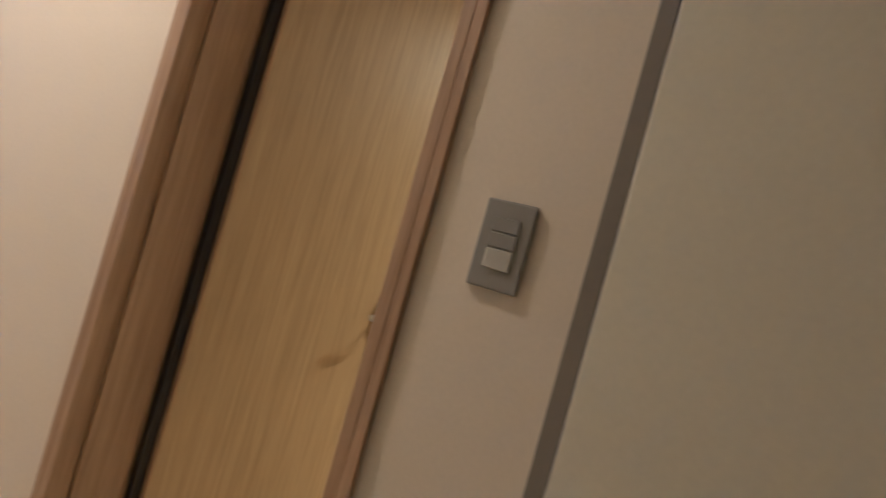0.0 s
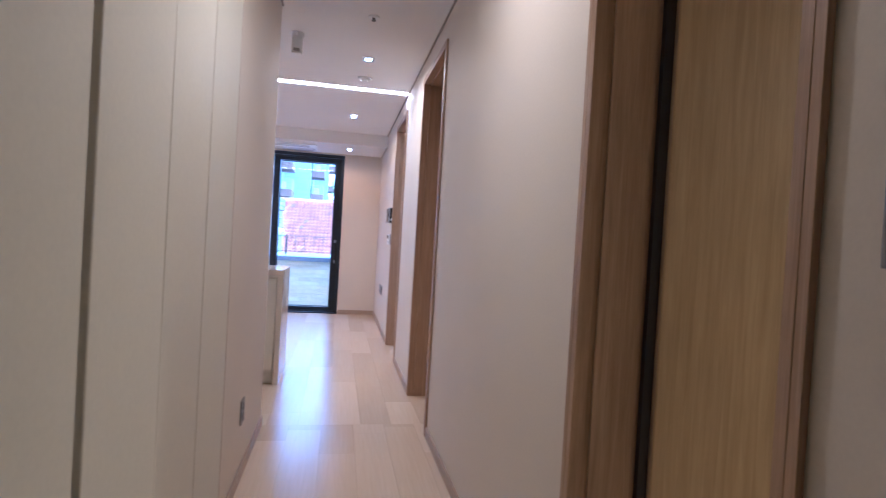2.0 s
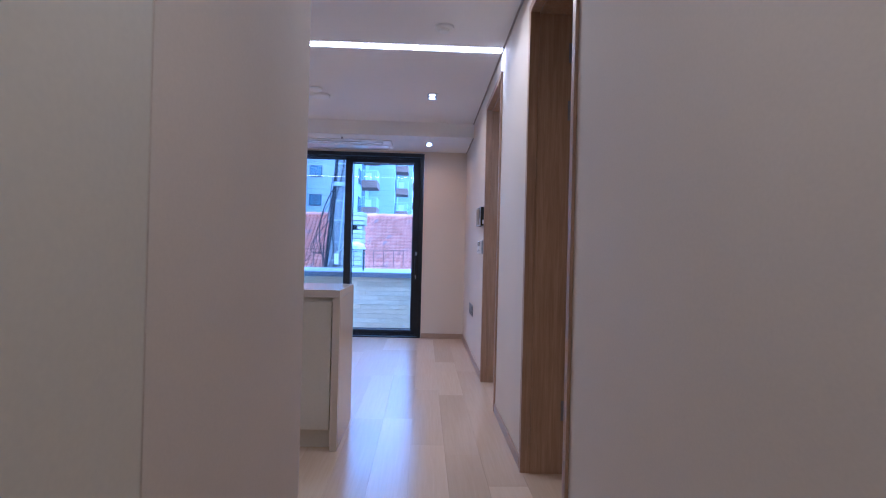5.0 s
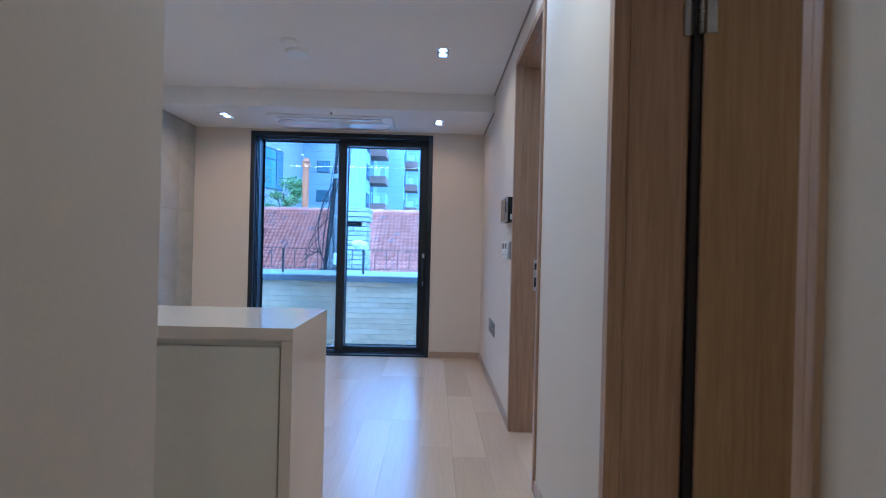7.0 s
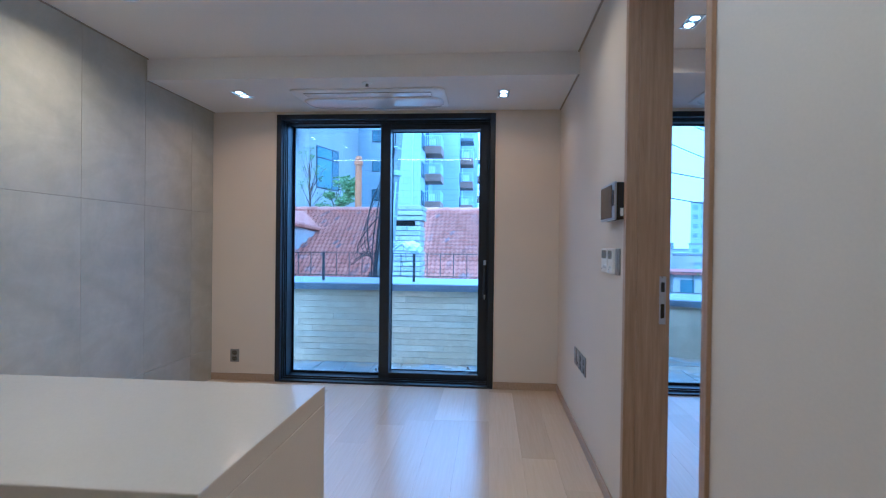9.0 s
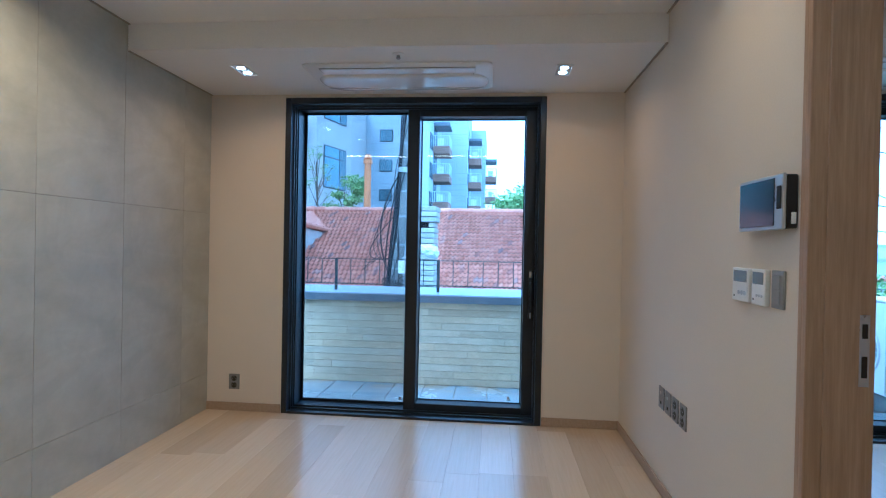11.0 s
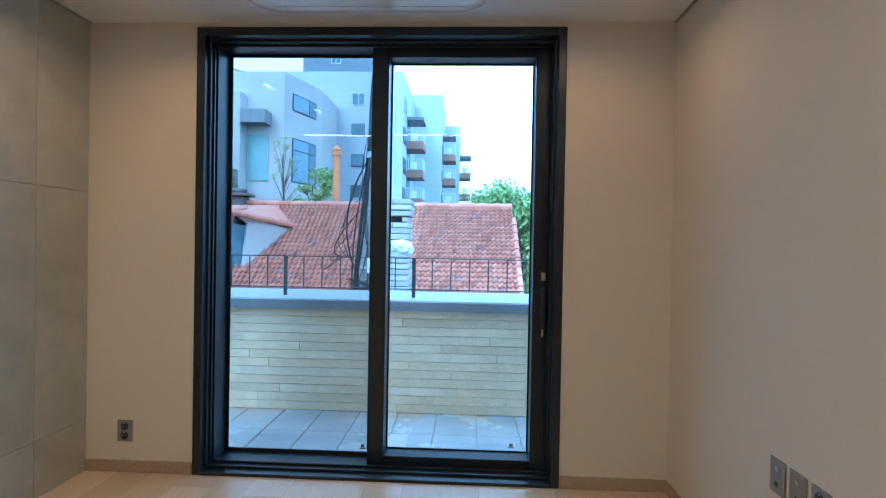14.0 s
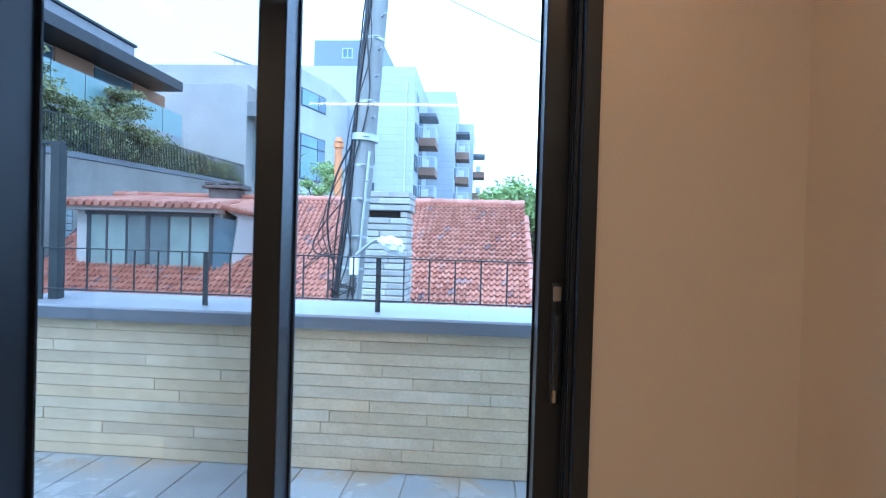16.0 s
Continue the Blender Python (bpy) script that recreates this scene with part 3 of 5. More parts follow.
part("lens", boxed(-0.94, -0.90, -4.378, -4.3745, CEIL - 0.135, CEIL - 0.115, 0.001), M_PLATE, s)

# ceiling cassette air conditioners
def pad(w, l, r, z, cx, cy, n=8):
    """A rounded rectangle of points."""
    out = []
    for sx, sy, a0 in ((1, 1, 0), (-1, 1, 90), (-1, -1, 180), (1, -1, 270)):
        for k in range(n + 1):
            a = radians(a0 + 90 * k / n)
            out.append((cx + sx * (w / 2 - r) + r * math.cos(a), cy + sy * (l / 2 - r) + r * math.sin(a), z))
    return out


def loft(rings):
    bm = bmesh.new()
    vs = [[bm.verts.new(p) for p in r] for r in rings]
    for a, b in zip(vs, vs[1:]):
        for i in range(len(a)):
            j = (i + 1) % len(a)
            bm.faces.new((a[i], a[j], b[j], b[i]))
    bm.faces.new(vs[-1])
    bm.faces.new(vs[0][::-1])
    bmesh.ops.recalc_face_normals(bm, faces=bm.faces)
    return bm


M_ACGLOSS = mottled("gloss_white_panel", (0.8, 0.8, 0.79), 0.07, 3, 60, 0.02, 0.0)
M_SEAM = mottled("panel_seam", (0.42, 0.42, 0.41), 0.5)


def cassette(cx):
    """A one way cassette with a rounded cover, a curved air guide and a closed flap."""
    t = thing("air_conditioner", (cx, -0.42, SOFFIT), "white one way ceiling cassette air conditioner, closed", "air conditioner", "ceiling air conditioners")
    part("panel", loft([pad(1.17, 0.53, 0.05, SOFFIT - 0.0005, cx, -0.415), pad(1.17, 0.53, 0.05, SOFFIT - 0.010, cx, -0.415), pad(1.14, 0.50, 0.06, SOFFIT - 0.017, cx, -0.415)]), M_WHITE, t, "", True)
    part("air_guide", loft([pad(1.11, 0.34, 0.14, SOFFIT - 0.0175, cx, -0.34), pad(1.09, 0.33, 0.14, SOFFIT - 0.024, cx, -0.34), pad(1.05, 0.29, 0.13, SOFFIT - 0.031, cx, -0.34), pad(0.98, 0.22, 0.10, SOFFIT - 0.034, cx, -0.34)]), M_ACGLOSS, t, "curved glossy air guide", True)
    part("flap", loft([pad(0.96, 0.10, 0.012, SOFFIT - 0.0175, cx, -0.575), pad(0.96, 0.10, 0.012, SOFFIT - 0.023, cx, -0.575), pad(0.95, 0.09, 0.012, SOFFIT - 0.025, cx, -0.575)]), M_ACGLOSS, t, "closed outlet flap", True)
    bm = bmesh.new()
    box(bm, cx - 0.483, cx + 0.483, -0.6285, -0.626, SOFFIT - 0.0215, SOFFIT - 0.0172)
    for x in (cx - 0.4835, cx + 0.4812):
        box(bm, x, x + 0.0023, -0.6255, -0.525, SOFFIT - 0.0215, SOFFIT - 0.0172)
    box(bm, cx - 0.53, cx + 0.53, -0.2625, -0.2605, SOFFIT - 0.0358, SOFFIT - 0.0335)
    part("seam", bm, M_SEAM, t)
    part("status_window", boxed(cx + 0.40, cx + 0.47, -0.50, -0.485, SOFFIT - 0.0205, SOFFIT - 0.0171), M_PLATE, t)
    return t


cassette(-1.51)
cassette(1.55)

# ---- terrace ----
def paver_mat():
    """Slate grey paving with dried silt near the wall."""
    m = Mat("slate_paver", (0.3, 0.33, 0.35), 0.25)
    m.coord = m.n.new("ShaderNodeNewGeometry").outputs["Position"]
    f, g = m.noise(45, 4), m.noise(1.7, 4)
    c = m.ramp(g, [(0.3, (0.34, 0.355, 0.36)), (0.7, (0.48, 0.49, 0.485))])
    c = m.mix(c, m.ramp(f, [(0.3, (0.86, 0.86, 0.86)), (0.7, (1, 1, 1))]), 0.6, "MULTIPLY")
    c = m.mix(c, m.ramp(m.each(), [(0, (0.9, 0.9, 0.9)), (1, (1, 1, 1))]), 1.0, "MULTIPLY")
    sep = m.n.new("ShaderNodeSeparateXYZ")
    m.l.new(m.coord, sep.inputs[0])
    k = m.n.new("ShaderNodeMapRange")
    k.inputs["From Min"].default_value, k.inputs["From Max"].default_value = 1.42, 1.74
    m.l.new(sep.outputs["Y"], k.inputs["Value"])
    silt = m.mix(m.ramp(m.noise(3.2, 5, 0.65), [(0.47, (0, 0, 0)), (0.56, (1, 1, 1))]), k.outputs["Result"], 1.0, "MULTIPLY")
    m.colour(m.mix(c, (0.40, 0.32, 0.21), silt))
    m.roughness(g, 0.16, 0.36)
    m.bump(f, 0.2, 0.002)
    return m.m


M_PAVER = paver_mat()
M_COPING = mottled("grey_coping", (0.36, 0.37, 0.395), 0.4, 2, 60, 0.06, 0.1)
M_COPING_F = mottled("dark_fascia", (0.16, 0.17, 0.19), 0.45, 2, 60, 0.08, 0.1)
M_MORTAR = mottled("mortar", (0.42, 0.37, 0.285), 0.95, 3, 70, 0.2)
M_RAIL = mottled("dark_green_steel", (0.045, 0.055, 0.06), 0.45, 4, 90, 0.2, 0.1)
M_CONCRETE = mottled("weathered_concrete", (0.25, 0.255, 0.245), 0.85, 2.2, 45, 0.16, 0.4, dist=0.004)
M_CABLE = mottled("black_cable", (0.015, 0.016, 0.02), 0.5)
M_GALV = mottled("galvanised_steel", (0.45, 0.47, 0.48), 0.4, 5, 80, 0.1, 0.1, 0.7)
M_WRAP = mottled("plastic_wrap", (0.78, 0.8, 0.82), 0.25, 12, 50, 0.12, 0.6, dist=0.01)
M_RENDER = mottled("white_render", (0.52, 0.51, 0.49), 0.85, 0.5, 20, 0.09, 0.2, dist=0.004)
M_DARKWIN = mottled("dark_window_glass", (0.13, 0.19, 0.23), 0.06, 0.4, 5, 0.3, 0.0)
M_DARK = mottled("dark_metal", (0.05, 0.055, 0.065), 0.45)


def brick_mat():
    m = Mat("buff_stone_brick", (0.5, 0.46, 0.36), 0.9)
    f, g = m.noise(48, 6, 0.75), m.noise(3.5, 5, 0.65)
    c = m.ramp(f, [(0.28, (0.54, 0.445, 0.29)), (0.5, (0.70, 0.60, 0.42)), (0.8, (0.79, 0.69, 0.52))])
    c = m.mix(c, m.ramp(g, [(0.32, (0.74, 0.72, 0.67)), (0.6, (1, 1, 1))]), 0.9, "MULTIPLY")
    m.colour(m.mix(c, m.ramp(m.each(), [(0, (0.84, 0.83, 0.82)), (0.35, (1.0, 0.97, 0.90)), (0.7, (0.93, 0.96, 0.99)), (1, (0.98, 0.93, 0.84))]), 1.0, "MULTIPLY"))
    m.bump(f, 0.8, 0.006)
    return m.m


M_BRICK = brick_mat()
TER, PY = -0.2, 1.745
structure("terrace_floor", boxed(-4.2, 5.0, FAR + 0.001, 2.1, TER - 0.15, TER - 0.008), M_MORTAR, "grey slate terrace paving", "terrace")
structure("terrace_slab", boxed(-4.2, 5.0, FAR + 0.001, 2.06, -7.0, TER - 0.151), M_CONCRETE, "concrete building edge below the terrace", "terrace")
structure("parapet_wall", boxed(-3.75, 0.95, PY + 0.012, 2.05, TER - 0.1, 0.672), M_MORTAR, "buff stone brick parapet wall of the terrace", "wall")


def coping(x0, x1, name, m=None):
    """A metal coping that rises outwards, with a dark front fascia."""
    bm = bmesh.new()
    pts = [(PY - 0.05, 0.742), (PY - 0.046, 0.754), (2.09, 0.796), (2.09, 0.70), (PY - 0.05, 0.70)]
    a = [bm.verts.new((x0, y, z)) for y, z in pts]
    b = [bm.verts.new((x1, y, z)) for y, z in pts]
    for i in range(len(pts)):
        j = (i + 1) % len(pts)
        bm.faces.new((a[i], a[j], b[j], b[i]))
    bm.faces.new(a)
    bm.faces.new(b[::-1])
    bmesh.ops.recalc_face_normals(bm, faces=bm.faces)
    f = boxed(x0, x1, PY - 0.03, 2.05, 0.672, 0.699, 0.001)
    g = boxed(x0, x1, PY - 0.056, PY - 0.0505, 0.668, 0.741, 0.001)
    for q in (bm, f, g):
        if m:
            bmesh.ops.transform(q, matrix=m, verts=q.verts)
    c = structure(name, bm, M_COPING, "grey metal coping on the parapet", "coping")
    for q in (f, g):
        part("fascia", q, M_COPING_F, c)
    return c


coping(-3.8, 0.95, "parapet_coping")


def railing(x0, n, name, m, label, step=1.11, k=7):
    """Posts with two rails and thin balusters along local x."""
    t = thing(name, m @ Vector((x0, 0, 0)), label, "railing")
    z0, zb, zt = 0.768, 0.835, 1.108
    for i in range(n + 1):
        part("post", on_wall(m, boxed(x0 + i * step - 0.016, x0 + i * step + 0.016, -0.006, 0.006, z0, zt, 0.001)), M_RAIL, t)
    for z, h in ((zt - 0.008, 0.008), (zb, 0.008)):
        part("rail", on_wall(m, boxed(x0, x0 + n * step, -0.011, 0.011, z, z + h, 0.001)), M_RAIL, t)
    for i in range(n * k):
        if i % k:
            x = x0 + i * step / k
            part("baluster", on_wall(m, rod((x, 0, zb + 0.004), (x, 0, zt - 0.004), 0.0055, n=6)), M_RAIL, t)
    return t


railing(-3.70, 4, "terrace_railing", pose(0, 1.82, 0), "thin dark steel railing on the parapet coping")
t = thing("railing_post", (-3.63, 1.86, 0.76), "tall dark steel end post on the parapet", "post")
part("post", boxed(-3.66, -3.595, 1.83, 1.895, 0.755, 1.78, 0.003), M_RAIL, t)
part("stay", boxed(-3.745, -3.725, 1.85, 1.87, 0.755, 1.78, 0.002), M_RAIL, t)
part("cap_rail", boxed(-3.76, -3.595, 1.84, 1.88, 1.78, 1.80, 0.002), M_RAIL, t)

# side wing of the terrace outside the bedroom
SIDE = Matrix.Translation((0.95, 2.95, 0)) @ Matrix.Rotation(radians(-22), 4, "Z") @ Matrix.Translation((0, -PY, 0))
structure("terrace_floor_side", boxed(0.951, 5.4, 2.1005, 3.3, TER - 0.15, TER - 0.002), M_PAVER, "grey slate paving of the side terrace", "terrace")
structure("parapet_wall_side", on_wall(SIDE, boxed(0.0, 4.6, PY + 0.0, 2.05, TER - 0.1, 0.465)), M_BRICK, "buff stone parapet wall of the side terrace", "wall")
structure("parapet_wall_return", boxed(0.70, 0.949, 2.0501, 3.1, TER - 0.1, 0.672), M_BRICK, "buff stone return wall between the terraces", "wall")
SIDE2 = SIDE @ Matrix.Translation((0, 0, -0.205))
coping(0.0, 4.6, "parapet_coping_side", SIDE2)
railing(0.1, 3, "terrace_railing", SIDE2 @ pose(0, 1.82, 0), "thin dark steel railing on the side parapet", 1.3, 5)

# outdoor air conditioner
m = pose(2.69, 1.235, TER, 0, 0, -90)
ou = thing("outdoor_unit", m.translation, "white outdoor air conditioner unit with round fan grille", "outdoor unit")
part("body", on_wall(m, boxed(-0.475, 0.475, -0.165, 0.17, 0.22, 1.04, 0.018, 3)), M_WHITE, ou, "", True)
part("front_panel", on_wall(m, boxed(-0.468, 0.08, -0.178, -0.1655, 0.24, 1.02, 0.006, 2)), M_WHITE, ou, "", True)
part("lid", on_wall(m, boxed(-0.482, 0.482, -0.172, 0.176, 1.0405, 1.062, 0.008, 2)), M_WHITE, ou, "", True)
FX, FZ = -0.235, 0.60
at_fan = pose(FX, -0.179, FZ, 90)
part("fan_recess", on_wall(m, lathe([(0.0, 0.0), (0.245, 0.0), (0.245, 0.003), (0.0, 0.003)], 40, at_fan)), M_PLATE, ou, "grey fan opening")
part("fan_ring", on_wall(m, lathe([(0.244, 0.0), (0.262, 0.0), (0.258, 0.016), (0.248, 0.018), (0.244, 0.008)], 40, at_fan)), M_WHITE, ou, "", True)
bm = bmesh.new()
for k in range(30):
    a = k * math.tau / 30
    cyl(bm, (FX + 0.05 * math.cos(a), -0.197, FZ + 0.05 * math.sin(a)), (FX + 0.25 * math.cos(a + 0.4), -0.192, FZ + 0.25 * math.sin(a + 0.4)), 0.0035, n=5)
for r in (0.12, 0.19):
    for k in range(32):
        a, b = k * math.tau / 32, (k + 1) * math.tau / 32
        cyl(bm, (FX + r * math.cos(a), -0.195, FZ + r * math.sin(a)), (FX + r * math.cos(b), -0.195, FZ + r * math.sin(b)), 0.0025, n=4)
part("grille", on_wall(m, bm), M_WHITE, ou, "white wire fan guard")
part("hub", on_wall(m, lathe([(0.0, 0.024), (0.045, 0.022), (0.055, 0.012), (0.055, 0.0)], 24, pose(FX, -0.183, FZ, 90))), M_WHITE, ou, "", True)
part("badge", on_wall(m, rod((0.245, -0.1655, 0.925), (0.245, -0.170, 0.925), 0.042, n=24)), mottled("red_badge", (0.55, 0.04, 0.09), 0.4), ou, "round red badge")
for x0, x1, z0, z1 in ((0.215, 0.232, 0.80, 0.855), (0.245, 0.275, 0.80, 0.855), (0.19, 0.40, 0.665, 0.682), (0.235, 0.262, 0.49, 0.56)):
    part("badge_bar", on_wall(m, boxed(x0, x1, -0.1675, -0.1655, z0, z1)), M_PLATE, ou, "unreadable grey marking")
for x in (-0.33, 0.33):
    part("mounting_foot", on_wall(m, boxed(x - 0.07, x + 0.07, -0.19, 0.19, 0.195, 0.219, 0.004)), M_GALV, ou, "galvanised mounting foot")
    part("base_block", on_wall(m, boxed(x - 0.11, x + 0.11, -0.24, 0.24, 0.003, 0.1945, 0.02, 2)), M_CONCRETE, ou, "pale concrete base block")


# ---- utility pole ----
def tube(points, r, n=6):
    """A round cable through points."""
    bm = bmesh.new()
    for a, b in zip(points, points[1:]):
        cyl(bm, a, b, r, r, n, False)
    return bm


def sag(p, q, drop, k=14):
    p, q = Vector(p), Vector(q)
    return [p.lerp(q, i / k) - Vector((0, 0, drop * 4 * (i / k) * (1 - i / k))) for i in range(k + 1)]


pole = thing("utility_pole", (-3.19, 5.73, -7.0), "weathered concrete utility pole carrying black cables", "utility pole")
PB, PT = Vector((-3.19, 5.73, -7.0)), Vector((-2.065, 5.73, 8.0))


def pole_at(z):
    return PB.lerp(PT, (z - PB.z) / (PT.z - PB.z))


def pole_r(z):
    return 0.24 - 0.145 * (z + 7) / 15


part("shaft", rod(PB, PT, 0.24, 0.095, 28), M_CONCRETE, pole, "", True)
for z, h, o in ((2.55, 0.09, 0.035), (1.25, 0.035, 0.006), (3.05, 0.035, 0.006), (0.82, 0.035, 0.006), (3.9, 0.035, 0.006), (1.75, 0.03, 0.006), (2.2, 0.03, 0.005)):
    part("band", rod(pole_at(z), pole_at(z + h), pole_r(z) + o, n=24), M_GALV, pole, "galvanised clamp band", True)
    part("band_bolt", rod(pole_at(z + h / 2) + Vector((0.02, -pole_r(z) - 0.04, 0)), pole_at(z + h / 2) + Vector((0.09, -pole_r(z) - 0.02, 0)), 0.014, n=8), M_GALV, pole)
for z in (1.5, 2.0, 2.85, 3.4, 3.75, 4.2):
    c = pole_at(z)
    part("step_bolt", rod(c + Vector((0.07, -0.08, 0)), c + Vector((0.15, -0.2, 0)), 0.011, n=8), M_GALV, pole)
rng = random.Random(11)
for k in range(7):
    a = radians(168 + 15 * k)
    pts = []
    for i in range(26):
        z = 0.0 + i * 0.27
        r = pole_r(z) + 0.012 + 0.008 * rng.random() + (0.09 if k in (0, 5) else 0.02 if k == 6 else 0.0) * abs(math.sin(i * 0.33 + k))
        w = a + (0.2 if k < 5 else 0.45) * math.sin(i * (0.35 + 0.06 * k) + k)
        pts.append(pole_at(z) + Vector((math.cos(w) * r, math.sin(w) * r, 0)))
    part("cable", tube(pts, (0.012, 0.03, 0.022, 0.014, 0.018, 0.008, 0.01)[k]), M_CABLE, pole, "", True)
a = radians(-50)
part("earth_pipe", tube([pole_at(z) + Vector((math.cos(a) * (pole_r(z) + 0.02), math.sin(a) * (pole_r(z) + 0.02), 0)) for z in (0.0, 1.2, 2.4)], 0.018, 8), M_GALV, pole, "", True)
for k in range(5):
    pts, c = [], pole_at(0.50) + Vector((-0.05, -0.2, 0.02 * k))
    for i in range(20):
        a = i * 0.5 + k
        pts.append(c + Vector((0.21 * math.cos(a) * (0.7 + 0.06 * k), 0.07 * math.sin(a), 0.07 * math.sin(a * 1.3 + k) + 0.015 * k)))
    part("cable_coil", tube(pts, 0.006), M_CABLE, pole, "tangled cable coil", True)
part("junction_box", boxed(-2.56, -2.45, 5.42, 5.5, 0.76, 1.0, 0.008), M_WHITE, pole)
for k in range(6):
    p, q = pole_at(2.5 - 0.24 * k) + Vector((-0.15, -0.08, 0)), pole_at(0.75 + 0.09 * k) + Vector((-0.17, -0.08, 0))
    b = p.lerp(q, 0.5) + Vector((-0.45 - 0.12 * k, 0, -0.18 * k))
    pts = [p * (1 - u) ** 2 + b * 2 * u * (1 - u) + q * u * u for u in [i / 16 for i in range(17)]]
    part("loose_wire", tube(pts, (0.014, 0.007, 0.006, 0.010, 0.006, 0.006)[k]), M_CABLE, pole, "thin hanging wire", True)

# wrapped street lamp on its arm
sl = thing("street_lamp", (-2.35, 5.5, 1.15), "street lamp head wrapped in clear plastic on pole", "street lamp")
part("arm", tube([Vector(p) for p in ((-2.50, 5.52, 1.02), (-2.40, 5.48, 1.10), (-2.26, 5.45, 1.21), (-2.16, 5.43, 1.25))], 0.02, 10), M_GALV, sl, "", True)
bm = bmesh.new()
bmesh.ops.create_icosphere(bm, subdivisions=4, radius=1)
for v in bm.verts:
    n = noise.noise(v.co * 2.3) * 0.22 + noise.noise(v.co * 6) * 0.1
    s_ = 1 + n
    taper = 1.0 - 0.35 * v.co.x
    v.co = Vector((v.co.x * 0.18 * s_, v.co.y * 0.12 * s_ * taper, v.co.z * 0.10 * s_ * (1.05 + 0.35 * v.co.x)))
bmesh.ops.transform(bm, matrix=pose(-2.03, 5.45, 1.17, 0, 24, 0), verts=bm.verts)
part("wrapped_head", bm, M_WRAP, sl, "crumpled pale plastic wrap", True)

# overhead wires
for i, (p, q, d, r) in enumerate((((-9, 12.2, 10.9), (9, 11.6, 2.4), 0.25, 0.012), ((-9, 12, 12.3), (10, 12, 2.7), 0.25, 0.012), ((2, 8, 3.2), (30, 18, 0.9), 0.3, 0.012), ((2, 8, 2.6), (30, 18, 0.2), 0.3, 0.012), ((2, 8, 4.4), (30, 18, 2.6), 0.3, 0.012))):
    w = made("overhead_wire", tube(sag(p, q, d), r, 5), M_CABLE, True)
    tagged(w, "thin black overhead wire across the sky", "wire", "overhead wires")


# ---- old house with red tiled roof ----
def roof_mat():
    m = Mat("clay_roof_tile", (0.5, 0.2, 0.14), 0.6)
    a, b = m.noise(9, 4), m.noise(1.1, 3)
    c = m.ramp(m.each(), [(0.0, (0.22, 0.16, 0.17)), (0.05, (0.42, 0.175, 0.11)), (0.5, (0.53, 0.245, 0.165)), (0.93, (0.60, 0.30, 0.205)), (1.0, (0.36, 0.26, 0.25))])
    c = m.mix(c, m.ramp(a, [(0.3, (0.82, 0.82, 0.83)), (0.7, (1.05, 1.03, 1.0))]), 0.6, "MULTIPLY")
    c = m.mix(c, m.ramp(b, [(0.35, (0.85, 0.85, 0.88)), (0.7, (1, 1, 1))]), 0.8, "MULTIPLY")
    m.colour(c)
    m.bump(a, 0.3, 0.006)
    return m.m


def roof_mat_joined():
    m = Mat("clay_roof_tile_rest", (0.5, 0.2, 0.14), 0.6)
    c = m.ramp(m.island(), [(0.0, (0.22, 0.16, 0.17)), (0.05, (0.42, 0.175, 0.11)), (0.5, (0.53, 0.245, 0.165)), (0.93, (0.60, 0.30, 0.205)), (1.0, (0.36, 0.26, 0.25))])
    a = m.noise(9, 4)
    m.colour(m.mix(c, m.ramp(a, [(0.3, (0.82, 0.82, 0.83)), (0.7, (1.05, 1.03, 1.0))]), 0.6, "MULTIPLY"))
    m.bump(a, 0.3, 0.006)
    return m.m


M_CLAY, M_CLAY2 = roof_mat(), roof_mat_joined()
RX0, RX1, RY, RZ, SLOPE = -13.2, 0.44, 15.5, 2.46, radians(37)
EAVE = 10.9
TILE_W, TILE_L = 0.150, 0.212


def clay_tile():
    """One S-shaped tile: a pan and a roll, thick at its lower edge. Local x across, y up the slope."""
    prof = []
    for i in range(9):
        u = i / 8
        h = -0.030 * math.sin(math.pi * u / 0.5) if u < 0.5 else 0.050 * math.sin(math.pi * (u - 0.5) / 0.5)
        prof.append(((u - 0.5) * TILE_W, h))
    vs, fs = [], []
    for y, lift in ((0.0, 0.062), (TILE_L + 0.025, 0.0)):
        vs += [(x, y, h + lift) for x, h in prof]
    vs += [(x, 0.008, h + 0.040) for x, h in prof]
    n = len(prof)
    for i in range(n - 1):
        fs.append((i, i + 1, n + i + 1, n + i))
        fs.append((2 * n + i, 2 * n + i + 1, i + 1, i))
    return vs, fs


old = thing("old_house", (-6, 14, -7.0), "old white house with red clay tiled roof", "house")
part("wall", boxed(RX0, RX1 - 0.35, EAVE + 0.5, 19.5, -7.0, -1.0), M_RENDER, old)
deck = bmesh.new()
ez = RZ - (RY - EAVE) * math.tan(SLOPE)
q = [deck.verts.new(p) for p in ((RX0, EAVE, ez), (RX1, EAVE, ez), (RX1, RY, RZ), (RX0, RY, RZ), (RX0, 20.1, ez), (RX1, 20.1, ez))]
deck.faces.new((q[0], q[1], q[2], q[3]))
deck.faces.new((q[3], q[2], q[5], q[4]))
deck.faces.new((q[1], q[5], q[2]))
deck.faces.new((q[0], q[3], q[4]))
deck.faces.new((q[0], q[4], q[5], q[1]))
bmesh.ops.translate(deck, vec=(0, 0, -0.05), verts=deck.verts)
roof = part("roof", deck, mottled("dark_roof_underlay", (0.09, 0.06, 0.055), 0.9), old, "red clay tiled roof")
tv, tf = clay_tile()
tile_me = bpy.data.meshes.new("roof_tile")
tile_me.from_pydata(tv, [], tf)
tile_me.materials.append(M_CLAY)
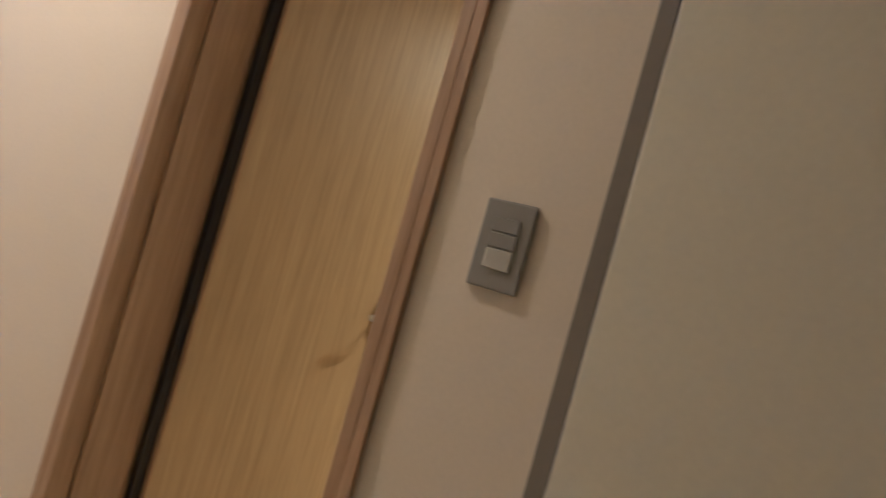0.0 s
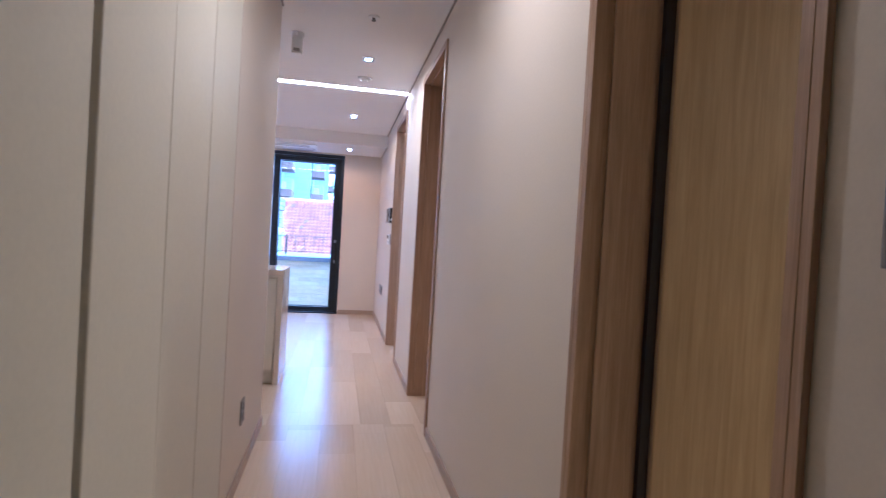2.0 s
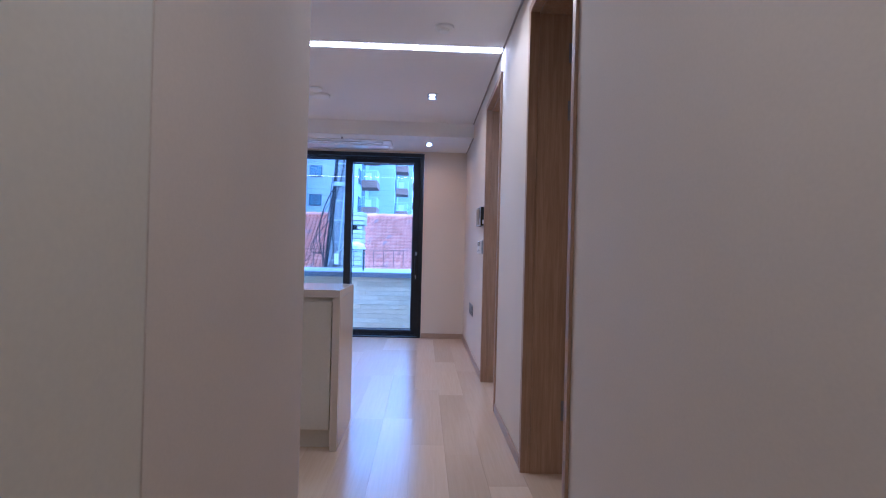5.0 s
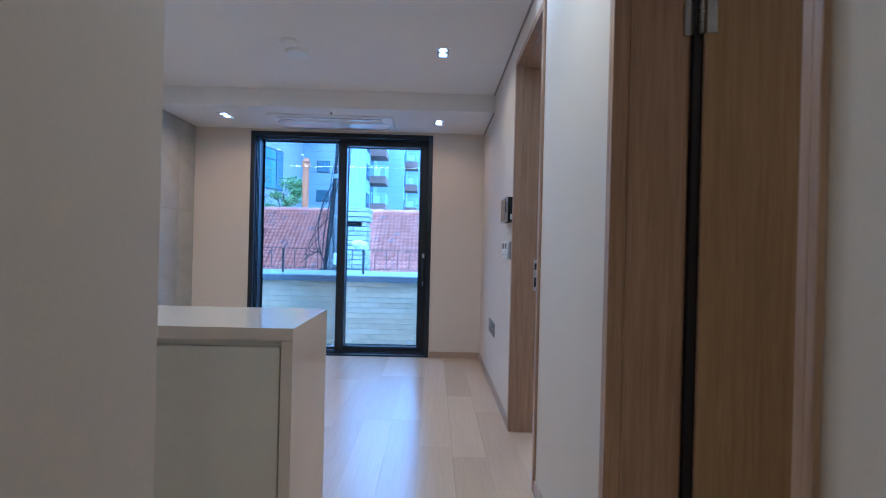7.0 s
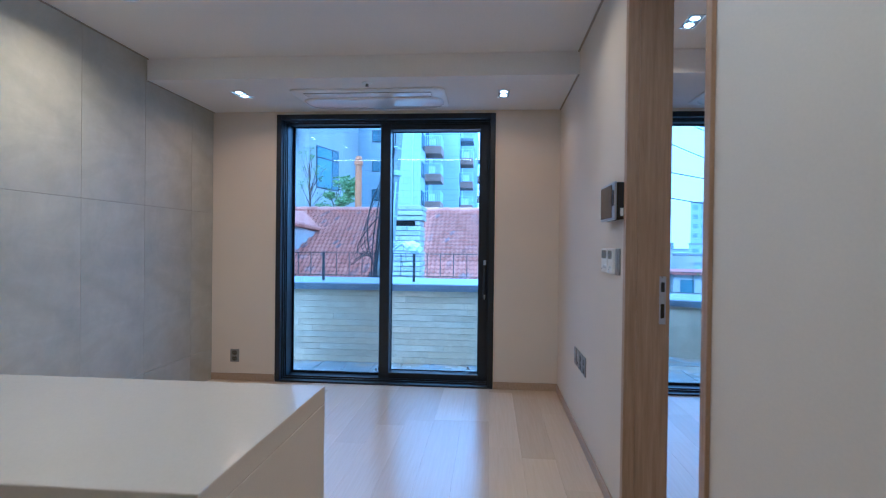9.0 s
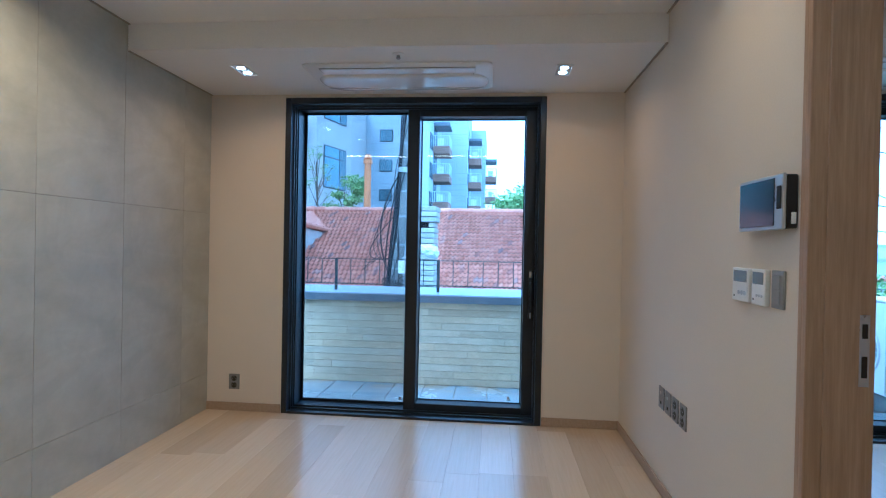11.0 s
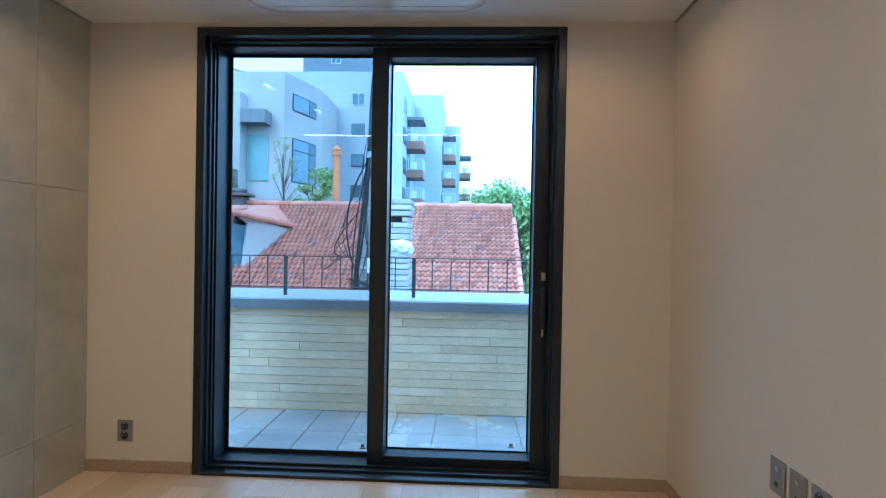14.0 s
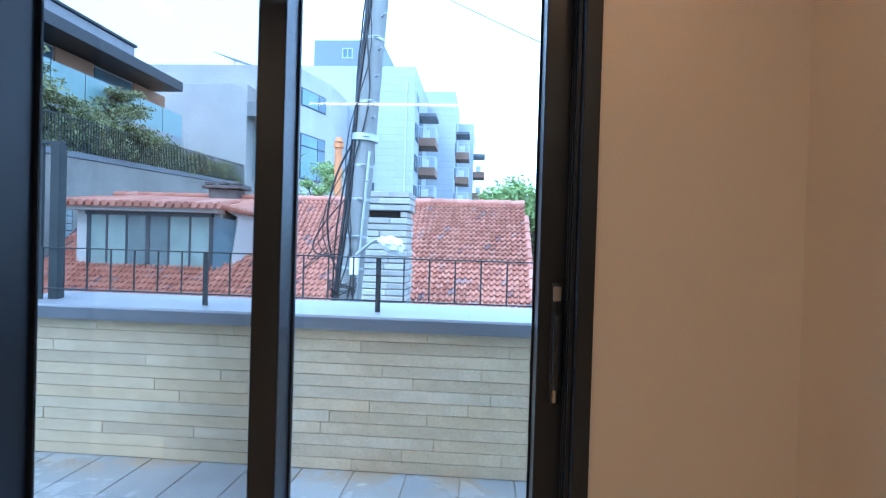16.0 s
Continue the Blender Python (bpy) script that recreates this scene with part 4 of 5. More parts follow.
for p in tile_me.polygons:
    p.use_smooth = len(p.vertices) == 4 and p.index % 2 == 0
rest_v, rest_f = [], []
cols, rows_ = int((RX1 - RX0) / TILE_W), int((RY - EAVE) / math.cos(SLOPE) / TILE_L)
rng = random.Random(8)
for c in range(cols):
    for r in range(rows_):
        x = RX1 - (c + 0.5) * TILE_W
        u = r * TILE_L
        y, z = EAVE + u * math.cos(SLOPE), ez + u * math.sin(SLOPE)
        mt = Matrix.Translation((x, y, z)) @ Matrix.Rotation(SLOPE, 4, "X") @ Matrix.Rotation(rng.uniform(-0.02, 0.02), 4, "Z")
        if c < 20 and rows_ - 14 <= r:
            ob = new("roof_tile", tile_me)
            ob.parent = roof
            ob.matrix_parent_inverse = roof.matrix_world.inverted()
            ob.matrix_basis = mt
        elif y > 10.9:
            b = len(rest_v)
            rest_v += [tuple(mt @ Vector(p)) for p in tv]
            rest_f += [tuple(b + i for i in f) for f in tf]
me = bpy.data.meshes.new("roof_tiles")
me.from_pydata(rest_v, [], rest_f)
me.materials.append(M_CLAY2)
ob = new("roof_tiles", me)
ob.parent = old
ob.matrix_parent_inverse = old.matrix_world.inverted()
tagged(ob, kind="stuff")
for k in range(int((RX1 - RX0) / 0.42)):
    x = RX1 - k * 0.42
    part("ridge_tile", rod((x - 0.44, RY, RZ + 0.035), (x, RY, RZ + 0.05), 0.10, 0.115, 10), M_CLAY, old, "", True)
for k in range(12):
    u0, u1 = k * 0.42, (k + 1) * 0.42 + 0.02
    a = Vector((RX1 + 0.02, EAVE + u0 * math.cos(SLOPE), ez + 0.05 + u0 * math.sin(SLOPE)))
    b = Vector((RX1 + 0.02, EAVE + u1 * math.cos(SLOPE), ez + 0.03 + u1 * math.sin(SLOPE)))
    if b.y < RY:
        part("verge_tile", rod(a, b, 0.09, 0.075, 10), M_CLAY, old, "", True)


# tall stone chimney with a slot
M_SLOT = mottled("chimney_slot_dark", (0.02, 0.02, 0.02), 0.9)


def chimney_stone():
    m = Mat("pale_chimney_stone", (0.4, 0.38, 0.34), 0.9)
    f, g = m.noise(22, 5, 0.7), m.noise(2.5, 4)
    c = m.ramp(m.each(), [(0.0, (0.36, 0.35, 0.32)), (0.4, (0.46, 0.455, 0.43)), (0.75, (0.51, 0.49, 0.43)), (1.0, (0.44, 0.41, 0.35))])
    c = m.mix(c, m.ramp(f, [(0.3, (0.72, 0.72, 0.72)), (0.65, (1.05, 1.05, 1.05))]), 0.7, "MULTIPLY")
    m.colour(m.mix(c, m.ramp(g, [(0.3, (0.8, 0.8, 0.8)), (0.7, (1, 1, 1))]), 0.8, "MULTIPLY"))
    m.bump(f, 0.7, 0.015)
    return m.m


M_CHIM = chimney_stone()
ch = thing("stone_chimney", (-2.9, 9.95, -2.6), "pale stone chimney with stepped courses", "chimney")
part("core", boxed(-3.28, -2.44, 9.56, 10.35, -2.6, 1.695), M_MORTAR, ch)
part("cap_core", boxed(-3.28, -2.44, 9.56, 10.35, 1.85, 2.1), M_MORTAR, ch)
rng = random.Random(3)
z = -1.4
while z < 2.14:
    h = 0.135
    if not 1.70 < z < 1.84:
        o = 0.05 if z > 1.84 else 0.0
        s_ = rng.uniform(0.36, 0.64)
        xm = -3.33 + 0.93 * s_
        for (x0, x1, y0, y1) in ((-3.33, xm - 0.005, 9.5, 10.0), (xm + 0.005, -2.40, 9.5, 10.0), (-3.33, -2.9, 10.01, 10.4), (-2.89, -2.40, 10.01, 10.4)):
            part("stone", boxed(x0 - o - rng.uniform(0, 0.03), x1 + o * (x1 > -2.5) + rng.uniform(0, 0.03) * (x1 > -2.5), y0 - (o + rng.uniform(0, 0.035)) * (y0 < 9.6), y1, z + 0.006, z + h - 0.01, 0.014), M_CHIM, ch)
    else:
        for x0, x1 in ((-3.33, -3.2), (-2.54, -2.40)):
            part("stone", boxed(x0, x1, 9.5, 10.3, z + 0.006, z + h - 0.01, 0.012), M_CHIM, ch)
        # Near-black block set back in the slot opening.
        part("slot", boxed(-3.27, -2.45, 9.7, 10.2, z, z + h), M_SLOT, ch, "dark block filling the slot")
    z += h

# dormer
M_CURTAIN = mottled("pale_curtain", (0.27, 0.33, 0.30), 0.3, 2, 20, 0.15)
M_CURTAIN2 = mottled("grey_curtain", (0.15, 0.185, 0.185), 0.25, 2, 20, 0.2)
dm = part("dormer", boxed(-12.1, -7.95, 12.72, 16.5, -0.3, 1.85), M_RENDER, old, "white dormer with wide window")
bm = boxed(-12.2, -7.85, 12.3, 12.71, 1.83, 1.99, 0.01)
part("dormer_fascia", bm, M_RENDER, dm)
bm = boxed(-11.75, -8.15, 12.56, 12.7, -0.10, 0.0)
box(bm, -11.75, -8.15, 12.56, 12.7, 1.72, 1.82)
for i, x in enumerate((-11.75, -11.2, -10.63, -10.05, -9.42, -8.82, -8.25)):
    w = 0.12 if i in (0, 3, 6) else 0.06
    box(bm, x, x + w, 12.63, 12.7, 0.0, 1.72)
part("dormer_frame", bm, M_DARK, dm)
for i in range(6):
    x = (-11.63, -11.14, -10.57, -9.93, -9.36, -8.76)[i]
    part("dormer_pane", boxed(x, x + (0.43, 0.51, 0.52, 0.51, 0.54, 0.51)[i], 12.645, 12.70, 0.0, 1.72), M_CURTAIN if i in (0, 1, 4, 5) else M_CURTAIN2, dm)


part("dormer_sill", boxed(-12.0, -8.05, 12.5, 12.71, -0.2, -0.101, 0.01), mottled("cream_sill", (0.5, 0.46, 0.38), 0.8), dm, "cream window sill")


def poly(name, pts, mat, parent, thick=(0, 0, -0.05)):
    bm = bmesh.new()
    a = [bm.verts.new(p) for p in pts]
    b = [bm.verts.new(Vector(p) + Vector(thick)) for p in pts]
    bm.faces.new(a)
    bm.faces.new(b[::-1])
    for i in range(len(a)):
        j = (i + 1) % len(a)
        bm.faces.new((a[i], b[i], b[j], a[j]))
    bmesh.ops.recalc_face_normals(bm, faces=bm.faces)
    return part(name, bm, mat, parent)


poly("dormer_side_pane", [(-8.1, 12.58, 1.75), (-7.62, 13.0, 1.65), (-7.50, 13.0, 0.45), (-8.1, 12.58, 0.02)], M_DARKWIN, dm, (0, 0.05, 0))
poly("dormer_cheek", [(-7.75, 12.5, 1.98), (-6.75, 14.4, 1.60), (-7.42, 13.0, 0.5), (-7.66, 12.75, 0.25), (-7.56, 12.9, 1.75)], M_RENDER, dm, (-0.1, 0.1, 0))
poly("dormer_roof", [(-12.3, 12.15, 1.99), (-7.75, 12.15, 1.99), (-6.7, 14.4, 1.75), (-7.6, 15.4, 2.44), (-12.3, 15.4, 2.5)], M_CLAY2, dm, (0, 0, -0.06))
for k in range(20):
    x = -12.2 + k * 0.225
    part("dormer_tile", rod((x, 12.08, 2.02), (x, 13.6, 2.24), 0.085, 0.075, 8), M_CLAY, dm, "", True)
for k in range(9):
    p, q = Vector((-7.75, 12.15, 2.03)).lerp(Vector((-6.7, 14.4, 1.74)), k / 9), Vector((-7.75, 12.15, 2.03)).lerp(Vector((-6.7, 14.4, 1.74)), (k + 1.05) / 9)
    part("hip_tile", rod(p, q, 0.10, 0.085, 8), M_CLAY, dm, "", True)
M_DSTONE = mottled("dark_chimney_stone", (0.13, 0.12, 0.115), 0.9, 3, 30, 0.3, 0.5, dist=0.01)
dc = thing("small_chimney", (-9.1, 15.4, 2.3), "low dark stone chimney on the ridge", "chimney")
part("stack", boxed(-9.6, -8.65, 15.1, 15.7, 2.1, 2.72, 0.03), M_DSTONE, dc)
part("cap", boxed(-9.75, -8.5, 14.95, 15.85, 2.73, 2.83, 0.02), M_DSTONE, dc)
for x in (-9.55, -9.1, -8.7):
    part("stone", boxed(x - 0.14, x + 0.14, 15.0, 15.3, 2.84, 2.95, 0.03), M_DSTONE, dc)
op = thing("flue_pipe", (-5.93, 17, 1.5), "tall orange clay flue pipe above the roof", "flue pipe")
M_ORANGE = mottled("orange_clay", (0.62, 0.27, 0.1), 0.6, 3, 30, 0.1)
part("pipe", rod((-5.93, 17, 0.5), (-5.93, 17, 4.55), 0.15, 0.13, 16), M_ORANGE, op, "", True)
part("collar", rod((-5.93, 17, 4.42), (-5.93, 17, 4.58), 0.18, 0.18, 16), M_ORANGE, op, "", True)
part("cowl", rod((-5.93, 17, 4.62), (-5.93, 17, 4.78), 0.16, 0.1, 16), M_ORANGE, op, "", True)


# ---- retaining wall, fence and planting on the slope ----
M_PALE_PANE = mottled("frosted_pane", (0.42, 0.47, 0.48), 0.2, 2, 20, 0.1)
WA, WB = Vector((-14.6, 11.0, 3.55)), Vector((-17.0, 34.8, 4.65))


def grade(u, off=0.0, up=0.0):
    """A point on the wall's top, u from its near to its far end, set back behind it."""
    return WA.lerp(WB, u) + Vector((-off, 0, up))


bm = bmesh.new()
ring = []
for p in (WA, WB):
    ring.append([bm.verts.new(q) for q in ((p.x, p.y, -7), (p.x, p.y, p.z), (p.x - 0.4, p.y, p.z), (p.x - 0.4, p.y, -7))])
for i in range(4):
    j = (i + 1) % 4
    bm.faces.new((ring[0][i], ring[0][j], ring[1][j], ring[1][i]))
bm.faces.new(ring[0])
bm.faces.new(ring[1][::-1])
bmesh.ops.recalc_face_normals(bm, faces=bm.faces)
structure("retaining_wall", bm, mottled("grey_beige_render", (0.36, 0.35, 0.32), 0.9, 0.6, 20, 0.15, 0.2, dist=0.004), "pale rendered retaining wall on the slope", "wall")
structure("wall_coping", rod(WA + Vector((-0.2, 0, 0.03)), WB + Vector((-0.2, 0, 0.03)), 0.24, n=4), M_COPING_F, "grey coping on the retaining wall", "coping")
fence = thing("garden_fence", WA, "dark vertical bar fence on the retaining wall", "fence")
for z in (0.2, 1.42):
    part("rail", rod(grade(0, 0.2, z), grade(1, 0.2, z), 0.022, n=6), M_RAIL, fence)
for k in range(150):
    p = grade(k / 149, 0.2)
    part("bar", boxed(p.x - 0.012, p.x + 0.012, p.y - 0.012, p.y + 0.012, p.z + 0.15, p.z + 1.5), M_RAIL, fence)


wp = grade(0.206)
ww = thing("window_3", (wp.x, wp.y, 0.45), "small barred window in the retaining wall", "window", kind="structure")
part("window_frame", boxed(wp.x + 0.03, wp.x + 0.10, wp.y - 0.26, wp.y + 0.26, 0.45, 2.05, 0.01), M_RAIL, ww)
for k in range(6):
    for j in range(2):
        y0, z0 = wp.y - 0.21 + j * 0.22, 0.51 + k * 0.252
        part("pane", boxed(wp.x + 0.101, wp.x + 0.115, y0, y0 + 0.2, z0, z0 + 0.225), M_PALE_PANE, ww)


def leaf_mat(name, a, b):
    m = Mat(name, a, 0.6)
    m.colour(m.ramp(m.island(), [(0.0, a), (1.0, b)]))
    m.b.inputs["Transmission Weight"].default_value = 0.0
    return m.m


M_LEAF1 = leaf_mat("green_leaves", (0.12, 0.19, 0.05), (0.28, 0.37, 0.12))
M_LEAF2 = leaf_mat("spring_leaves", (0.20, 0.29, 0.08), (0.40, 0.49, 0.18))
M_PINE = leaf_mat("pine_needles", (0.18, 0.21, 0.09), (0.36, 0.37, 0.17))
M_HEDGE = leaf_mat("olive_hedge_leaves", (0.22, 0.26, 0.11), (0.44, 0.46, 0.22))
M_BARK = mottled("bark", (0.12, 0.09, 0.065), 0.9, 4, 40, 0.25, 0.5, dist=0.01)


def leaves(clumps, size, per, seed):
    """Small leaf blades scattered in clumps (x, y, z, rx, ry, rz)."""
    g = np.random.default_rng(seed)
    V, F = [], []
    for x, y, z, rx, ry, rz in clumps:
        d = g.normal(size=(per, 3))
        d /= np.linalg.norm(d, axis=1)[:, None]
        d *= (0.45 + 0.55 * g.random(per))[:, None] * (1 + 0.25 * g.normal(size=per))[:, None]
        for p in d * (rx, ry, rz) + (x, y, z):
            a, b = g.normal(size=3), g.normal(size=3)
            a /= np.linalg.norm(a)
            b -= a * (a @ b)
            b /= np.linalg.norm(b)
            s = size * (0.6 + 0.8 * g.random())
            k = len(V)
            V += [tuple(p + a * s), tuple(p + b * s * 0.45), tuple(p - a * s), tuple(p - b * s * 0.45)]
            F.append((k, k + 1, k + 2, k + 3))
    return V, F


def leafy(name, V, F, mat, parent=None):
    me = bpy.data.meshes.new(name)
    me.from_pydata(V, [], F)
    me.materials.append(mat)
    ob = new(name, me)
    if parent:
        ob.parent = parent
        ob.matrix_parent_inverse = parent.matrix_world.inverted()
    return ob


def tree(x, y, z0, h, r, seed, mat, label, size=0.09, per=110, flat=1.0, n=26):
    g = random.Random(seed)
    t = thing("tree", (x, y, -7.0), label, "tree", "trees")
    bm = bmesh.new()
    top = Vector((x + g.uniform(-0.3, 0.3), y, z0 + h * 0.8))
    cyl(bm, (x, y, z0), top, r * 0.09, r * 0.03, 8)
    if z0 > -6.9:
        cyl(bm, (x, y, -7.0), (x, y, z0 + 0.02), r * 0.12, r * 0.09, 8)
    cl = []
    for k in range(n):
        a = g.random() * math.tau
        zz = z0 + h * (0.42 + 0.55 * g.random())
        rr = r * (0.25 + 0.7 * math.sqrt(g.random())) * (1.15 - abs((zz - z0) / h - 0.62))
        p = Vector((x + rr * math.cos(a), y + rr * math.sin(a), zz))
        s = Vector((x, y, z0)).lerp(top, min(0.95, max(0.25, (zz - z0) / h - 0.15)))
        cyl(bm, s, p, r * 0.025, r * 0.008, 5)
        q = r * g.uniform(0.24, 0.42)
        cl.append((*p, q, q, q * 0.75 * flat))
    part("trunk", bm, M_BARK, t)
    leafy("crown", *leaves(cl, size, per, seed), mat, t)
    return t


tree(1.1, 24, -5, 8.95, 2.7, 1, M_LEAF2, "bright green leafy tree behind the roof", 0.12, 280, n=62)
tree(3.6, 27, -5, 9.2, 2.8, 2, M_LEAF1, "green leafy tree behind the roof", 0.13, 240, n=50)
tree(-7.4, 19.5, 0.5, 3.8, 0.9, 3, M_LEAF2, "small bright green tree behind the roof", 0.07, 120, n=20)
tree(-9.4, 21.5, 1.5, 4.6, 0.75, 4, M_LEAF2, "thin young tree before the white house", 0.05, 26, n=18)
tree(-3.0, 22, -2.0, 5.0, 1.2, 6, M_LEAF2, "green shrub tops behind the ridge", 0.08, 90)
g = random.Random(5)
cl = []
for k in range(300):
    u = g.random()
    p = grade(u, 0.45 + 1.3 * g.random(), g.uniform(-0.1, 1.3) + max(0.0, 0.9 - 1.2 * u) * g.random() * 2)
    cl.append((*p, 0.5, 0.5, 0.36))
hd = leafy("hedge", *leaves(cl, 0.085, 95, 9), M_HEDGE)
tagged(hd, "dense olive green hedge behind the garden fence", "hedge", kind="stuff")


def pine(x, y, z0, h, spread, seed):
    """A garden pine with flat layered pads of needles."""
    q = random.Random(seed)
    t = thing("pine_tree", (x, y, -7), "garden pine tree with flat layered crown", "tree", "pine trees")
    bm = bmesh.new()
    cyl(bm, (x, y, -7), (x, y, z0), 0.2, 0.16, 8)
    cyl(bm, (x, y, z0), (x + 0.4, y, z0 + h * 0.6), 0.16, 0.11, 8)
    cyl(bm, (x + 0.4, y, z0 + h * 0.6), (x - 0.1, y, z0 + h), 0.11, 0.05, 8)
    pads = []
    for k in range(40):
        lev = k % 5
        a = q.random() * math.tau
        r = q.uniform(0.3, 1.0) * spread * (1.1 - lev * 0.15)
        p = (x + r * math.cos(a), y + r * math.sin(a), z0 + h * (0.45 + 0.13 * lev) + q.uniform(-0.15, 0.15))
        cyl(bm, (x + 0.2, y, p[2] - 0.35), p, 0.05, 0.015, 5)
        pads.append((*p, 0.55, 0.55, 0.17))
    part("trunk", bm, M_BARK, t)
    leafy("crown", *leaves(pads, 0.075, 170, seed), M_PINE, t)


pine(-17.2, 20.6, 3.6, 3.7, 2.1, 12)
pine(-17.3, 15.6, 3.4, 4.3, 2.2, 13)


# ---- modern house and white house ----
M_WOODWALL = wood("cedar_cladding", (0.33, 0.17, 0.09), (0.5, 0.29, 0.16), "Z", 0.6)
M_BALGLASS = mottled("green_balcony_glass", (0.34, 0.50, 0.50), 0.12, 1, 8, 0.06, 0)
mh = thing("modern_house", (-24, 22, -7), "modern house with dark flat roof and cedar walls", "house")
part("body", boxed(-34, -18.6, 14, 27, -7, 8.8), M_RENDER, mh)
part("roof_slab", boxed(-35, -17.0, 12, 26.2, 8.85, 9.35, 0.02), M_DARK, mh, "dark overhanging roof slab")
part("upper_parapet", boxed(-34, -19.2, 13, 25.4, 9.36, 10.9, 0.02), M_COPING, mh)
part("cap", boxed(-34.1, -19.1, 12.9, 25.5, 10.91, 11.05, 0.02), M_DARK, mh)
for y0, y1 in ((13.9, 16.0), (19.4, 21.6), (24.4, 27.02)):
    part("cedar_panel", boxed(-18.6, -18.5, y0, y1, 6.4, 8.8, 0.01), M_WOODWALL, mh, "cedar wall panel")
for y0, y1 in ((16.1, 19.3), (21.7, 24.3)):
    part("window", boxed(-18.59, -18.54, y0, y1, 6.4, 8.7), M_DARKWIN, mh)
part("balcony_slab", boxed(-18.6, -17.0, 12, 26.3, 5.9, 6.4, 0.02), M_COPING, mh)
for k in range(8):
    part("balcony_pane", boxed(-17.06, -17.03, 12.2 + k * 1.76, 13.9 + k * 1.76, 6.4, 7.6), M_BALGLASS, mh)
part("balcony_pane", boxed(-18.55, -17.1, 26.24, 26.27, 6.4, 7.6), M_BALGLASS, mh)

wh = thing("white_house", (-15, 40, -7), "modern white cubic house with large dark windows", "house")
part("left_block", boxed(-30, -17.0, 34, 44, -7, 11.6, 0.03), M_RENDER, wh)
part("back_block", boxed(-30, -14.26, 35.2, 44.9, -7, 13.3, 0.03), M_RENDER, wh)
bm = bmesh.new()
pts = [(-14.26, 35.2), (-12.9, 40.0), (-12.9, 44.9), (-14.26, 44.9)]
a = [bm.verts.new((x, y, -7)) for x, y in pts]
b = [bm.verts.new((x, y, 13.3)) for x, y in pts]
bm.faces.new(b)
for i in range(4):
    bm.faces.new((a[i], a[(i + 1) % 4], b[(i + 1) % 4], b[i]))
bmesh.ops.recalc_face_normals(bm, faces=bm.faces)
part("corner_block", bm, M_RENDER, wh)
side = Matrix.Translation((-14.26, 35.2, 0)) @ Matrix.Rotation(math.atan2(4.8, 1.36), 4, "Z")
# Blue base colour stands in for the sky mirrored in the wide panes.
M_SKYWIN = mottled("sky_mirroring_window_glass", (0.22, 0.33, 0.43), 0.06, 0.3, 4, 0.2, 0.0)
for z0, z1 in ((10.75, 12.05), (5.5, 8.8)):
    w = part("window", on_wall(side, boxed(0.92, 4.14, -0.03, 0.1, z0, z1, 0.01)), M_DARK, wh)
    panes = [(1.02, 3.02, z0 + 0.1, z1 - 0.1), (3.12, 4.04, z0 + 0.1, z1 - 0.1)]
    if z0 < 9:
        panes = [(1.02, 3.02, z0 + 0.1, 7.85), (3.12, 4.04, z0 + 0.1, 7.85), (1.02, 3.02, 7.95, z1 - 0.1), (3.12, 4.04, 7.95, z1 - 0.1)]
    for x0, x1, a, b in panes:
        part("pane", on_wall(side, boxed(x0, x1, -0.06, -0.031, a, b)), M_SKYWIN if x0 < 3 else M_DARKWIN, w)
M_CANOPY = mottled("grey_canopy", (0.24, 0.25, 0.26), 0.6, 0.8, 20, 0.08)
part("canopy", boxed(-16.98, -15.2, 33.9, 35.18, 9.4, 10.35, 0.02), M_CANOPY, wh, "grey canopy")
part("recess_window", boxed(-16.9, -15.4, 35.12, 35.19, 5.5, 8.8), M_BALGLASS, wh)
sp = thing("solar_panel", (-18.5, 36, 13.2), "tilted solar panel on the white roof", "solar panel")
poly("panel", [(-20.3, 35.6, 14.35), (-17.2, 35.6, 13.35), (-16.6, 38.0, 13.45), (-19.7, 38.0, 14.45)], M_DARKWIN, sp)
for x in (-19.2, -17.6):
    part("strut", rod((x, 36.6, 13.2), (x, 36.6, 14.0 - 0.3 * (x + 19.2)), 0.04, n=6), M_GALV, sp)


# ---- apartment building ----
def cladding():
    m = Mat("grey_cladding", (0.36, 0.41, 0.45), 0.6)
    t = m.n.new("ShaderNodeTexBrick")
    t.inputs["Scale"].default_value = 1.0
    t.inputs["Brick Width"].default_value, t.inputs["Row Height"].default_value = 2.6, 0.62
    t.inputs["Mortar Size"].default_value = 0.012
    t.inputs["Color1"].default_value = (0.47, 0.50, 0.53, 1)
    t.inputs["Color2"].default_value = (0.435, 0.465, 0.495, 1)
    t.inputs["Mortar"].default_value = (0.26, 0.30, 0.33, 1)
    sep, com, add = m.n.new("ShaderNodeSeparateXYZ"), m.n.new("ShaderNodeCombineXYZ"), m.n.new("ShaderNodeMath")
    m.l.new(m.coord, sep.inputs[0])
    m.l.new(sep.outputs["X"], add.inputs[0])
    m.l.new(sep.outputs["Y"], add.inputs[1])
    m.l.new(add.outputs[0], com.inputs["X"])
    m.l.new(sep.outputs["Z"], com.inputs["Y"])
    m.l.new(com.outputs[0], t.inputs["Vector"])
    m.colour(m.mix(t.outputs["Color"], m.ramp(m.noise(0.25, 3), [(0.3, (0.9, 0.9, 0.9)), (0.7, (1, 1, 1))]), 0.8, "MULTIPLY"))
    return m.m


